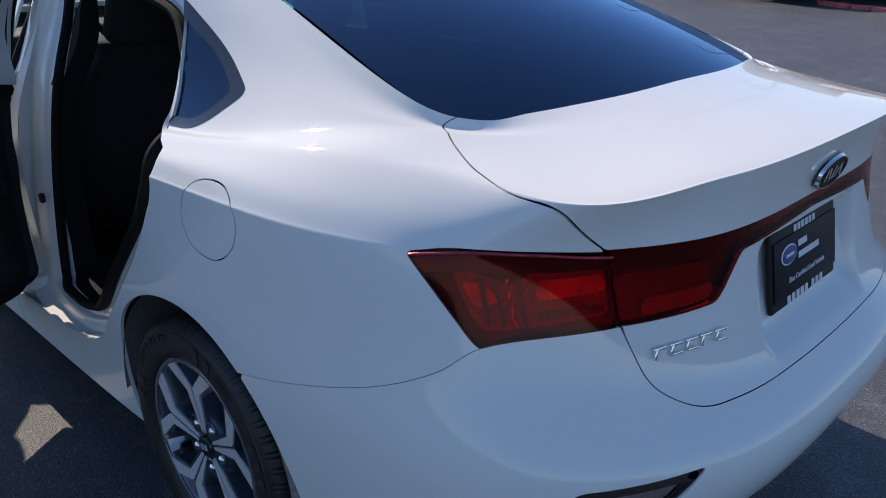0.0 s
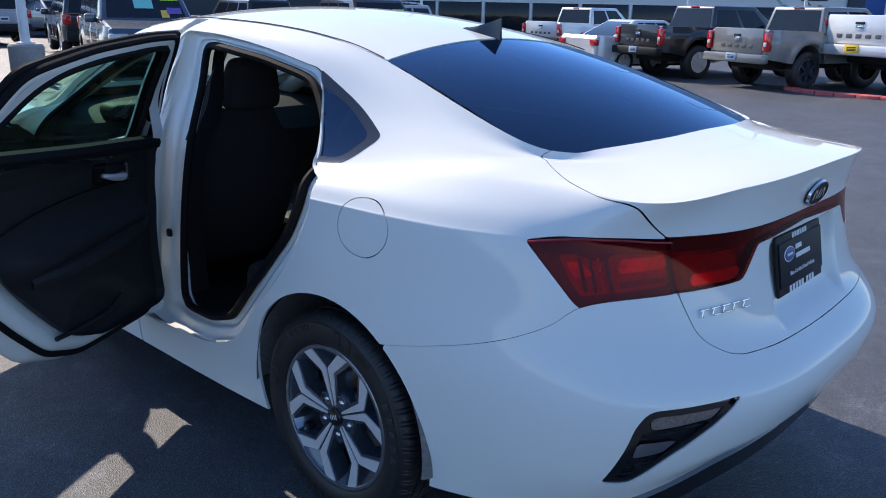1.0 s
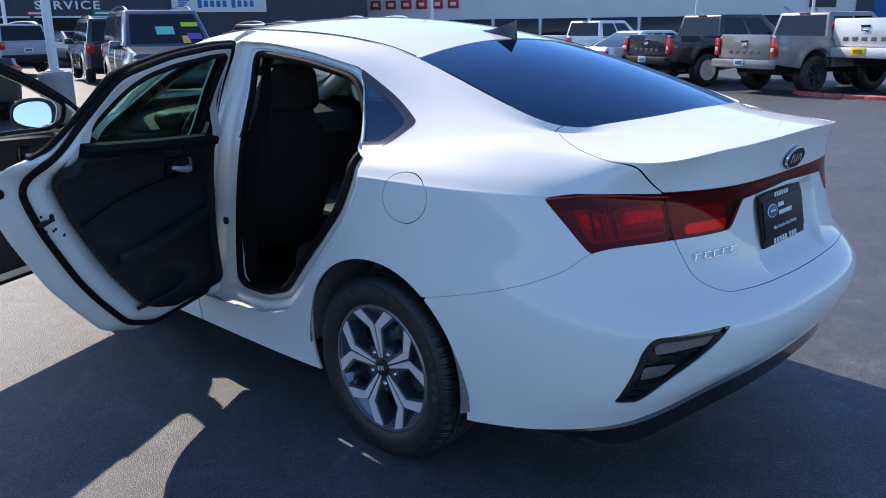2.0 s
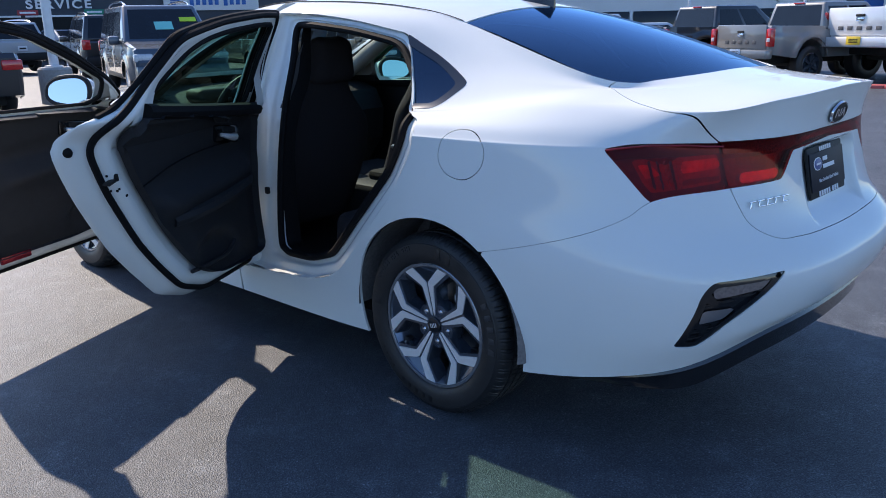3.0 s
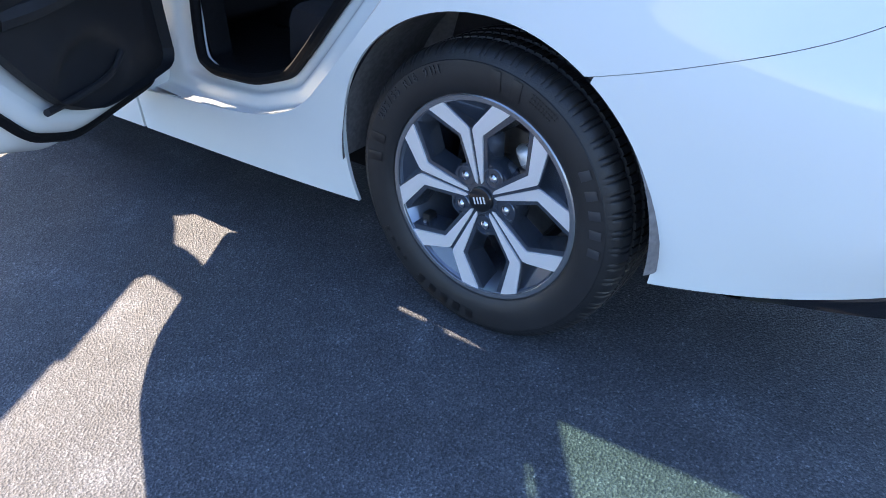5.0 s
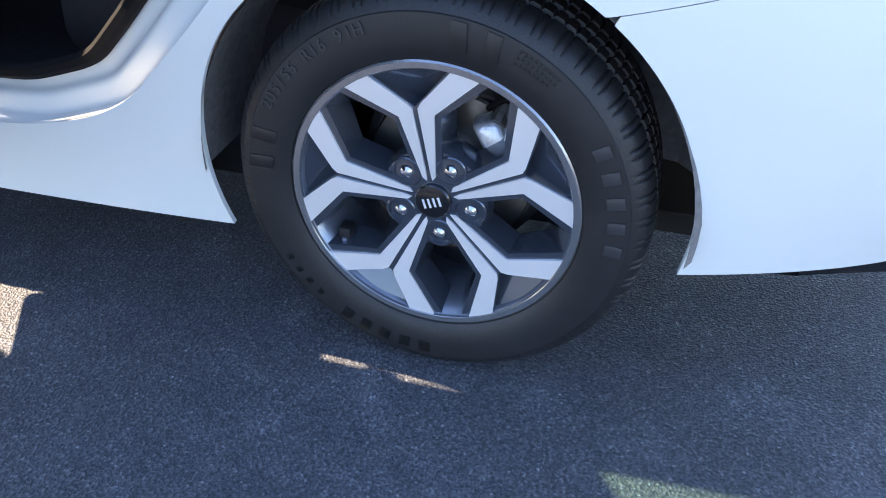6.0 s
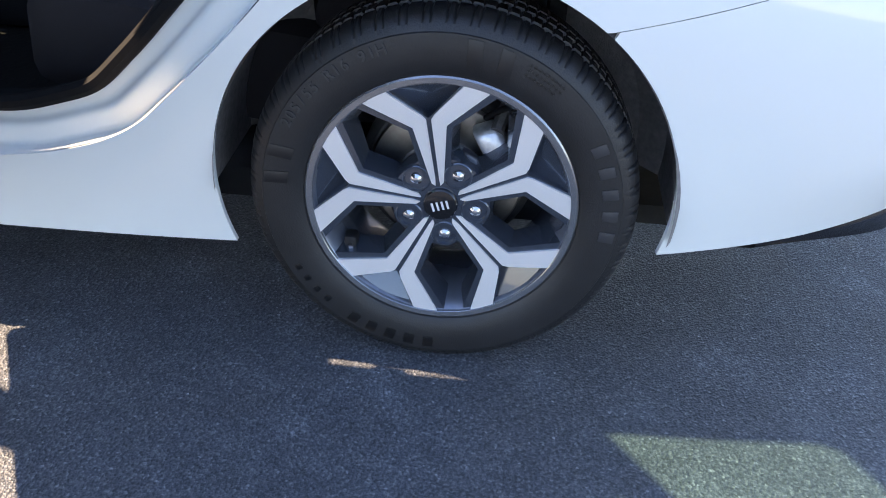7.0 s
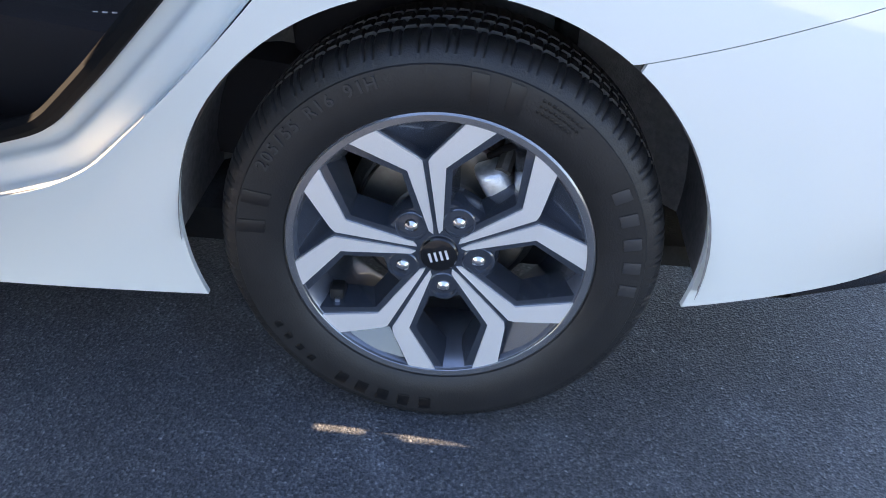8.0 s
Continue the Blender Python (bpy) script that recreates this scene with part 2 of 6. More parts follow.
def sheet(name, P, F, material, parent=None, flange=0.0, label="", flip=False, solid=0.0):
    """The part of a grid of points P[i, j] where F > 0, with its rim turned in by flange, or thickened by solid."""
    nu, nv = P.shape[:2]
    verts, faces, index = [], [], {}

    def vert(key, co):
        if key not in index:
            index[key] = len(verts)
            verts.append(co)
        return index[key]

    ins = F > 0
    for i in range(nu - 1):
        row = ins[i, :-1].astype(int) + ins[i + 1, :-1] + ins[i + 1, 1:] + ins[i, 1:]
        for j in np.nonzero(row)[0]:
            cs = [(i, j), (i + 1, j), (i + 1, j + 1), (i, j + 1)]
            if row[j] == 4:
                faces.append([vert(c, P[c]) for c in cs])
                continue
            face = []
            for a, b in zip(cs, cs[1:] + cs[:1]):
                fa, fb = F[a], F[b]
                if fa > 0:
                    face.append(vert(a, P[a]))
                if (fa > 0) != (fb > 0):
                    s = min(max(fa / (fa - fb), 0.02), 0.98)
                    key = (a, b) if a < b else (b, a)
                    face.append(vert(key, P[a] * (1 - s) + P[b] * s))
            face = list(dict.fromkeys(face))
            if len(face) >= 3:
                faces.append(face)
    if flip:
        faces = [f[::-1] for f in faces]
    me = bpy.data.meshes.new(name)
    me.from_pydata([tuple(v) for v in verts], [], faces)
    me.update()
    if flange or solid:
        bm = bmesh.new()
        bm.from_mesh(me)
        bm.normal_update()
        bm.verts.ensure_lookup_table()
        if solid:
            bmesh.ops.solidify(bm, geom=bm.faces[:], thickness=solid)
        else:
            rim = [e for e in bm.edges if len(e.link_faces) == 1]
            nrm = {v: v.normal.copy() for e in rim for v in e.verts}
            for e in rim:
                e.smooth = False
            out = bmesh.ops.extrude_edge_only(bm, edges=rim)
            fresh = [g for g in out["geom"] if isinstance(g, bmesh.types.BMVert)]
            for v in fresh:
                for e in v.link_edges:
                    o = e.other_vert(v)
                    if o in nrm and (o.co - v.co).length < 1e-6:
                        v.co -= nrm[o] * flange
                        break
        bm.to_mesh(me)
        bm.free()
    me.materials.append(material)
    me.shade_smooth()
    me.set_sharp_from_angle(angle=0.8)
    ob = new(name, me)
    if parent is not None:
        ob.parent = parent
    if label:
        tagged(ob, label=label)
    return ob


def tube(name, pts, r, material, parent=None, closed=False, sides=8, label=""):
    """A round strip swept along pts."""
    bm = bmesh.new()
    tube_bm(bm, pts, r, closed, sides)
    return part(name, bm, material, parent, label)


def tube_bm(bm, pts, r, closed=False, sides=8):
    p = [Vector(q) for q in pts]
    n = len(p)
    rings = []
    s = None
    for i in range(n):
        a, b = (p[i - 1], p[(i + 1) % n]) if closed else (p[max(i - 1, 0)], p[min(i + 1, n - 1)])
        t = (b - a).normalized()
        if s is None:
            s = t.cross(Vector((0, 0, 1)) if abs(t.z) < 0.95 else Vector((1, 0, 0)))
        s = (s - t * s.dot(t)).normalized()
        w = s.cross(t).normalized()
        rr = r[i] if isinstance(r, (list, tuple, np.ndarray)) else r
        rings.append([bm.verts.new(p[i] + s * (rr * math.cos(2 * math.pi * k / sides)) + w * (rr * math.sin(2 * math.pi * k / sides))) for k in range(sides)])
    for i in range(n if closed else n - 1):
        a, b = rings[i], rings[(i + 1) % n]
        if i == n - 1:
            k0 = min(range(sides), key=lambda k: (b[k].co - a[0].co).length)
            b = b[k0:] + b[:k0]
        for k in range(sides):
            bm.faces.new((a[k], a[(k + 1) % sides], b[(k + 1) % sides], b[k]))
    if not closed:
        bm.faces.new(rings[0][::-1])
        bm.faces.new(rings[-1])


def lathe(bm, profile, n=48, axis="x", centre=(0, 0, 0)):
    """Turns a profile of (radius, along) about an axis through centre."""
    rings = []
    for r, a in profile:
        ring = []
        for k in range(n):
            c, s = math.cos(2 * math.pi * k / n) * r, math.sin(2 * math.pi * k / n) * r
            co = (a, c, s) if axis == "x" else ((c, a, s) if axis == "y" else (c, s, a))
            ring.append(bm.verts.new(Vector(co) + Vector(centre)))
        rings.append(ring)
    for a, b in zip(rings, rings[1:]):
        for k in range(n):
            bm.faces.new((a[k], a[(k + 1) % n], b[(k + 1) % n], b[k]))


def prism(bm, poly3, shift):
    """A closed outline of 3D points given depth by the vector shift."""
    a = [bm.verts.new(Vector(p)) for p in poly3]
    b = [bm.verts.new(Vector(p) + Vector(shift)) for p in poly3]
    n = len(a)
    bm.faces.new(a)
    bm.faces.new(b[::-1])
    for i in range(n):
        bm.faces.new((a[i], b[i], b[(i + 1) % n], a[(i + 1) % n]))


# ---- ground ----
gr_x = [-900, -60, -8] + [3 + 0.7 * k for k in range(21)] + [40, 120, 900]
gr_v = [(x, y, -0.20 * min(max((x - 3) / 14, 0), 1) ** 2 * (3 - 2 * min(max((x - 3) / 14, 0), 1))) for x in gr_x for y in (-900, -40, 0, 40, 900)]
gr_f = [(i * 5 + j, (i + 1) * 5 + j, (i + 1) * 5 + j + 1, i * 5 + j + 1) for i in range(len(gr_x) - 1) for j in range(4)]
ground = mesh_ob("ground", gr_v, gr_f, ASPHALT)
tagged(ground, label="worn grey asphalt of a car dealer's yard", category="ground", kind="structure")


# ---- the car's skin: feature lines lofted into one surface ----
# stations along the side, from the nose's middle round to the tail's middle
STATION = [0.0, 0.5, 0.95, 1.5, 2.3, 3.05, 3.8, 4.25, 4.66, 5.08, 5.45, 5.9]
LINES = {}
LINES["bottom"] = [(0, 3.50, .22), (.50, 3.43, .22), (.77, 3.20, .22), (.855, 2.70, .20), (.850, 1.95, .185), (.845, 1.15, .185),
                   (.838, .42, .19), (.832, 0, .21), (.822, -.40, .238), (.702, -.784, .318), (.432, -.955, .412), (0, -1.000, .425)]
LINES["low"] = [(0, 3.55, .38), (.50, 3.47, .38), (.80, 3.17, .40), (.875, 2.70, .40), (.868, 1.95, .37), (.862, 1.15, .37),
                (.857, .42, .38), (.862, 0, .40), (.848, -.40, .41), (.740, -.808, .43), (.452, -1.002, .475), (0, -1.052, .485)]
LINES["mid"] = [(0, 3.57, .55), (.50, 3.49, .55), (.82, 3.14, .58), (.885, 2.70, .62), (.885, 1.95, .58), (.884, 1.15, .58),
                (.882, .42, .58), (.880, 0, .60), (.860, -.40, .60), (.752, -.810, .60), (.464, -1.018, .60), (0, -1.070, .595)]
LINES["rub"] = [(0, 3.55, .72), (.50, 3.45, .72), (.815, 3.07, .76), (.886, 2.70, .78), (.887, 1.95, .77), (.886, 1.15, .77),
                (.880, .42, .77), (.876, 0, .77), (.840, -.40, .77), (.722, -.740, .76), (.444, -.930, .735), (0, -.966, .715)]
LINES["crease"] = [(0, 3.42, .80), (.45, 3.33, .82), (.74, 2.98, .87), (.835, 2.60, .92), (.874, 1.95, .930), (.872, 1.15, .935),
                   (.874, .42, .932), (.867, 0, .938), (.824, -.40, .940), (.682, -.710, .942), (.424, -.892, .935), (0, -.925, .925)]
LINES["shoulder"] = [(0, 3.20, .92), (.42, 3.11, .93), (.66, 2.83, .955), (.74, 2.48, .975), (.835, 1.90, .965), (.835, 1.15, .975),
                     (.828, .42, .985), (.806, 0, .995), (.732, -.40, 1.035), (.630, -.785, 1.038), (.398, -.924, 1.062), (0, -.971, 1.078)]
LINES["under"] = [(0, 3.30, .865), (.435, 3.22, .88), (.70, 2.90, .915), (.79, 2.54, .95), (.855, 1.93, .950), (.853, 1.15, .957),
                  (.852, .42, .962), (.838, 0, .976), (.782, -.40, .993), (.655, -.745, .998), (.409, -.905, 1.015), (0, -.946, 1.022)]
LINES["over"] = [(0, 3.00, .95), (.415, 2.95, .95), (.63, 2.73, .965), (.725, 2.40, .98), (.81, 1.87, .976), (.812, 1.15, .983),
                 (.805, .42, .993), (.784, 0, 1.008), (.705, -.405, 1.052), (.609, -.765, 1.0455), (.3835, -.902, 1.067), (0, -.946, 1.0805)]
LINES["belt"] = [(0, 2.62, 1.00), (.40, 2.56, 1.00), (.55, 2.46, 1.00), (.68, 2.22, .99), (.775, 1.80, .985), (.778, 1.15, .99),
                 (.770, .42, 1.00), (.748, 0, 1.024), (.640, -.415, 1.078), (.490, -.650, 1.078), (.290, -.770, 1.0865), (0, -.805, 1.0935)]
LINES["pillar"] = [(0, 2.54, 1.02), (.385, 2.48, 1.02), (.56, 2.36, 1.03), (.655, 1.98, 1.10), (.700, 1.56, 1.16), (.690, 1.15, 1.19),
                   (.672, .42, 1.165), (.645, .02, 1.125), (.612, -.42, 1.090), (.475, -.615, 1.084), (.268, -.715, 1.094), (0, -.745, 1.1005)]
LINES["rail"] = [(0, 2.47, 1.035), (.38, 2.40, 1.035), (.565, 2.27, 1.05), (.615, 1.84, 1.18), (.618, 1.43, 1.295), (.607, 1.05, 1.325),
                 (.588, .42, 1.292), (.575, .07, 1.215), (.590, -.425, 1.099), (.458, -.585, 1.0905), (.245, -.660, 1.1025), (0, -.682, 1.108)]
EDGE = [(0, 2.40), (.37, 2.33), (.565, 2.18), (.570, 1.72), (.540, 1.34), (.522, 1.0), (.512, .42), (.524, .13), (.578, -.43), (.435, -.555), (.225, -.603), (0, -.615)]
SPINE_Y = [-.75, -.615, -.3, 0, .142, .4, .7, 1.0, 1.3, 1.5, 1.75, 2.1, 2.4, 2.6]
SPINE_Z = [1.07, 1.118, 1.222, 1.305, 1.337, 1.385, 1.418, 1.428, 1.415, 1.388, 1.305, 1.165, 1.045, .97]


def top_z(x, y):
    """Height of roof, rear window and windscreen."""
    x, y = np.asarray(x, float), np.asarray(y, float)
    zc = hermite(SPINE_Y, np.array(SPINE_Z)[:, None], y.ravel())[:, 0].reshape(y.shape)
    return zc - 0.185 * x * x


LINES["edge"] = [(w, y, float(top_z(np.array([w]), np.array([y]))[0])) for w, y in EDGE]
# one more station just ahead of the boot's seam, where the shoulder is still round
AHEAD = 4.88
for name, row in LINES.items():
    row.insert(9, tuple(float(c) for c in hermite(STATION, np.array(row, float), np.array([AHEAD]))[0]))
STATION.insert(9, AHEAD)
LINES["shoulder"][9], LINES["under"][9], LINES["over"][9] = (.668, -.602, 1.043), (.716, -.590, 1.002), (.642, -.590, 1.055)
ROW = ["bottom", "low", "mid", "rub", "crease", "under", "shoulder", "over", "belt", "pillar", "rail", "edge"]
ROW_V = [0, 1, 2, 3, 4, 4.6, 5, 5.35, 6, 7, 8, 9]
# a crisp edge along the boot's lip: two lines close to the shoulder, straight from it at the tail
soft = hermite(ROW_V, np.array([LINES[r] for r in ROW], float).reshape(len(ROW), -1), np.array([4.90, 5.09])).reshape(2, len(STATION), 3)
for k, (lip, far) in enumerate((("lip_low", "under"), ("lip_top", "over"))):
    sharp = np.array(LINES["shoulder"], float) + .17 * (np.array(LINES[far], float) - np.array(LINES["shoulder"], float))
    w = np.array([0] * 9 + [.1, 1, 1, 1])[:, None]
    LINES[lip] = [tuple(p) for p in soft[k] * (1 - w) + sharp * w]
soft = hermite([0, 1, 2, 3, 4, 4.6, 5], np.array([LINES[r] for r in ("bottom", "low", "mid", "rub", "crease", "under", "shoulder")], float).reshape(7, -1), np.array([3.94, 4.06])).reshape(2, len(STATION), 3)
for k, (near, far, f) in enumerate((("crease_low", "rub", .06), ("crease_top", "under", .10))):
    sharp = np.array(LINES["crease"], float) + f * (np.array(LINES[far], float) - np.array(LINES["crease"], float))
    w = np.array([0, 0, 0, .5, .8, .9, 1, 1, .8, .6, .35, 0, 0])[:, None]
    LINES[near] = [tuple(p) for p in soft[k] * (1 - w) + sharp * w]
ROW = ["bottom", "low", "mid", "rub", "crease_low", "crease", "crease_top", "under", "lip_low", "shoulder", "lip_top", "over", "belt", "pillar", "rail", "edge"]
ROW_V = [0, 1, 2, 3, 3.94, 4, 4.06, 4.6, 4.90, 5, 5.09, 5.35, 6, 7, 8, 9]
U_END = STATION[-1]


def line_at(name, u):
    """Points of a feature line at u, which runs on past the tail's middle to the other side."""
    u = np.asarray(u, float)
    p = np.array(LINES[name], float)
    p = p * np.array([-1, 1, 1])
    st = np.array(STATION)
    st2 = np.concatenate([-st[6:0:-1], st, 2 * U_END - st[-2::-1], 2 * U_END + st[1:4]])
    mir = p * np.array([-1, 1, 1])
    p2 = np.vstack([mir[6:0:-1], p, mir[-2::-1], p[1:4]])
    return hermite(st2, p2, u.ravel()).reshape(u.shape + (3,))


def skin(us, vs):
    """Grid of points of the skin."""
    us, vs = np.asarray(us, float), np.asarray(vs, float)
    rows = np.stack([line_at(r, us) for r in ROW], 0)          # rows, nu, 3
    out = hermite(ROW_V, rows.reshape(len(ROW), -1), vs).reshape(len(vs), len(us), 3)
    return np.transpose(out, (1, 0, 2))


def skin_normals(P):
    du, dv = np.gradient(P, axis=0), np.gradient(P, axis=1)
    n = np.cross(du, dv)
    return n / np.maximum(np.linalg.norm(n, axis=2), 1e-9)[..., None]


def skin_inner(P, depth):
    return P - skin_normals(P) * depth


# outlines, (y, z) on the side
REAR_DOOR = round_poly([(1.155, .305, .05), (.66, .335, .1), (.50, .385, .1), (.30, .575, .2), (.140, .757, .2), (.060, .90, .08), (.060, .980, .03),
                        (.168, 1.006, .08), (.322, 1.247, .03), (.62, 1.302, .2), (.90, 1.330, .2), (1.10, 1.335, .03), (1.148, .99, .05)], .03)
# the door's own outline, a little fuller than the opening that it closes
REAR_PANEL = round_poly([(1.155, .315, .05), (.66, .315, .1), (.505, .370, .1), (.305, .585, .2), (.165, .775, .2), (.084, .915, .08), (.072, 1.018, .03),
                         (.185, 1.048, .08), (.325, 1.258, .03), (.62, 1.310, .2), (.90, 1.335, .2), (1.10, 1.338, .03), (1.148, .99, .05)], .03)
FRONT_DOOR = round_poly([(1.165, .305, .05), (2.15, .31, .08), (2.25, .50, .1), (2.26, .86, .05), (2.15, .930, .04), (2.065, 1.010, .1), (1.96, 1.085, .1), (1.74, 1.198, .2), (1.45, 1.308, .2),
                         (1.11, 1.338, .03), (1.158, .99, .05)], .03)
REAR_WINDOW = round_poly([(1.035, .970, .02), (.275, 1.040, .02), (.290, 1.105, .03), (.385, 1.200, .08), (.50, 1.245, .1), (.66, 1.272, .2), (.90, 1.294, .2), (1.025, 1.296, .03)], .02)
FRONT_WINDOW = round_poly([(1.245, .972, .02), (1.965, .955, .02), (1.925, 1.075, .03), (1.72, 1.175, .1), (1.44, 1.284, .15), (1.195, 1.303, .03)], .02)
QUARTER_WINDOW = round_poly([(.156, 1.010, .01), (.058, 1.016, .04), (-.012, 1.092, .02), (.12, 1.160, .2), (.324, 1.247, .01)], .02)
ARCH_R = 0.366
FUEL = curve_pts([(-.053, .90), (-.083, .955), (-.173, .965), (-.223, .925), (-.218, .865), (-.163, .822), (-.093, .828), (-.058, .86)], 40, closed=True)
# outlines on the tail: s = half width + y round the corner, q = y + z over the lid
LID_SIDE = [(.572, .857, .01), (.600, .819, .03), (.642, .745, .08), (.658, .690, .04), (.630, .622, .06), (.556, .537, .02), (.549, 0.404, .02), (.520, 0.268, .08), (.452, 0.197, .05)]
LID = round_poly([(-a, b, r) for a, b, r in LID_SIDE] + [(-.30, 0.173, .1), (0, 0.158, .2), (.30, 0.173, .1)] + LID_SIDE[::-1] + [(0, .95)], .02)
LAMP = round_poly([(.182, .938, .012), (.02, .800, .03), (-.30, .828, .01), (-.30, .948, .01), (-.10, .953, .1), (.09, .951, .05)], .02)
LID_LAMP = round_poly([(-.60, .955), (0, .951), (.60, .955), (.60, .826), (.366, .834), (.345, .850), (.292, .908), (0, .918), (-.292, .908), (-.345, .850), (-.366, .834), (-.60, .826)], .010)
SEAM = curve_pts([(1.20, .50), (.66, .604), (.43, .659), (.32, .688), (.19, .727), (.10, .760), (.02, .80), (-.30, .828), (-.6, .84)], 60)


def seam_z(s):
    o = np.argsort(SEAM[:, 0])
    return np.interp(s, SEAM[o, 0], SEAM[o, 1])


def arch_sd(y, z, r=ARCH_R, yc=0.0, zc=0.312):
    return r - np.hypot(y - yc, z - zc)


car = new("car")
tagged(car, label="glossy white compact saloon with two doors standing open", category="car")
GAP = 0.0022

# left side from the rear door back, with the C pillar
us = np.arange(2.95, 5.62, 0.007)
vs = np.unique(np.concatenate([np.arange(0, 6, 0.07), np.arange(3.9, 4.11, 0.02), np.arange(6, 9.001, 0.055)]).round(4))
P = skin(us, vs)
X, Y, Z = P[..., 0], P[..., 1], P[..., 2]
S, Q = Y - X, .5 * Y + Z
F_side = np.minimum.reduce([-sd_poly(Y, Z, REAR_DOOR) - GAP, -arch_sd(Y, Z), np.where(Y < 0.05, np.maximum(Z - seam_z(S) - .0006, -1), 1.0),
                            -sd_poly(X, Q, LID) - .0012, np.where(Y < -.3, -sd_poly(S, Z, LAMP) - GAP, 1.0), -sd_poly(Y, Z, QUARTER_WINDOW),
                            -sd_poly(Y, Z, FUEL) - 0.0016, 1.148 - Y])
sheet("quarter_panel", P, F_side, WHITE, car, flange=0.009, label="white quarter panel and roof pillar")
F_fuel = np.minimum(sd_poly(Y, Z, FUEL) - 0.0012, 1.0)
sheet("fuel_flap", P, F_fuel, WHITE, car, flange=0.006, label="closed round fuel flap")
# the same panel on the other side, with its doors shut
Pr = P * np.array([-1, 1, 1])
F_r = np.minimum.reduce([-arch_sd(Y, Z), np.where(Y < 0.05, np.maximum(Z - seam_z(S) - .0006, -1), 1.0), -sd_poly(X, Q, LID) - .0012,
                         np.where(Y < -.3, -sd_poly(S, Z, LAMP) - GAP, 1.0), -sd_poly(Y, Z, QUARTER_WINDOW), -sd_poly(Y, Z, REAR_DOOR) - GAP, 1.148 - Y])
sheet("quarter_panel", Pr, F_r, WHITE, car, flange=0.022, flip=True)
sheet("rear_door", Pr, np.minimum(sd_poly(Y, Z, REAR_DOOR) - GAP, -sd_poly(Y, Z, REAR_WINDOW)), WHITE, car, flange=0.03, flip=True)

# rear bumper and boot lid run across the middle
us = np.arange(3.9, 2 * U_END - 3.9 + 1e-6, 0.0085)
vs = np.unique(np.concatenate([np.arange(0, 9.001, 0.06), np.arange(4.86, 5.14, 0.02)]).round(4))
P = skin(us, vs)
X, Y, Z = P[..., 0], P[..., 1], P[..., 2]
S, Q = Y + np.abs(X), .5 * Y + Z
F_b = np.minimum.reduce([seam_z(S) - Z - .0006, -sd_poly(X, Q, LID) - .0012, -arch_sd(Y, Z), 0.1 - Y, 0.99 - Z])
FOG = round_poly([(.736, .402, .01), (.713, .560, .02), (.690, .597, .02), (.490, .609, .008), (.560, .545, .05), (.645, .468, .05), (.692, .402, .01)], .01)
F_fog = sd_poly(np.abs(X), Z, FOG)
bumper = sheet("rear_bumper", P, np.minimum(F_b, np.where(Y < -.55, -F_fog, 1.0)), WHITE, car, flange=0.009, label="white rear bumper with black reflector pods")
for side in (-1, 1):
    sheet("fog_recess", skin_inner(P, 0.014), np.where((Y < -.55) & (X * side > 0), F_fog + 0.004, -1.0), BLACK_GLOSS, bumper, label="gloss black reflector surround")
F_lid = np.minimum.reduce([sd_poly(X, Q, LID) - .0012, np.where(Y < -.7, -sd_poly(X, Z, LID_LAMP), 1.0)])
dent = np.clip((.235 - np.abs(X)) / .03, 0, 1) * np.clip((Z - .675) / .05, 0, 1) * np.clip((.905 - Z) / .02, 0, 1)
P_lid = P + np.stack([0 * X, .040 * dent * dent * (3 - 2 * dent) * (.75 + .25 * np.clip((Z - .70) / .19, 0, 1)), 0 * X], 2)
lid = sheet("boot_lid", P_lid, F_lid, WHITE, car, flange=0.008, label="white boot lid with a lip spoiler")
RED = glass_mat("red_lamp_lens", (0.78, 0.010, 0.030), 0.02, ior=1.36, sheen=(.6, .6, .6))
HOUSING = mat("lamp_housing", (0.11, 0.007, 0.013), 0.22, metal=0.6, noise_scale=35, noise_amt=0.35, bump=0.25, bump_scale=45)
GUIDE = mat("lamp_light_guide", (0.27, 0.012, 0.022), 0.2, metal=.4, coat=0.5, noise_scale=60, noise_amt=0.25, bump=0.4, bump_scale=70)
SMOKED = mat("smoked_lamp_trim", (0.022, 0.004, 0.006), 0.15, coat=0.6, noise_scale=30, noise_amt=0.2)
GUIDE_HOT = mat("lamp_bright_chamber", (0.72, 0.07, 0.07), 0.18, metal=.5, coat=0.5, noise_scale=25, noise_amt=0.5, bump=0.5, bump_scale=60)
GUIDE_DIM = mat("lamp_lower_chamber", (0.17, 0.009, 0.014), 0.22, metal=0.5, noise_scale=50, noise_amt=0.3, bump=0.3, bump_scale=60)
BRIGHT = mat("lamp_reflector", (0.55, 0.26, 0.26), 0.15, metal=0.8, noise_scale=40, noise_amt=0.2)
tail_P, tail_X, tail_Y, tail_Z = P, X, Y, Z
F_lamp_lid = np.minimum.reduce([sd_poly(X, Q, LID) - .0012, np.where(Y < -.7, sd_poly(X, Z, LID_LAMP), -1.0)])
lamp_lid = sheet("lid_lamp", skin_inner(P, 0.001), F_lamp_lid, RED, lid, flange=0.012, label="dark red lamp strip across the boot lid")
sheet("lamp_housing", skin_inner(P, 0.020), F_lamp_lid + 0.002, HOUSING, lamp_lid)
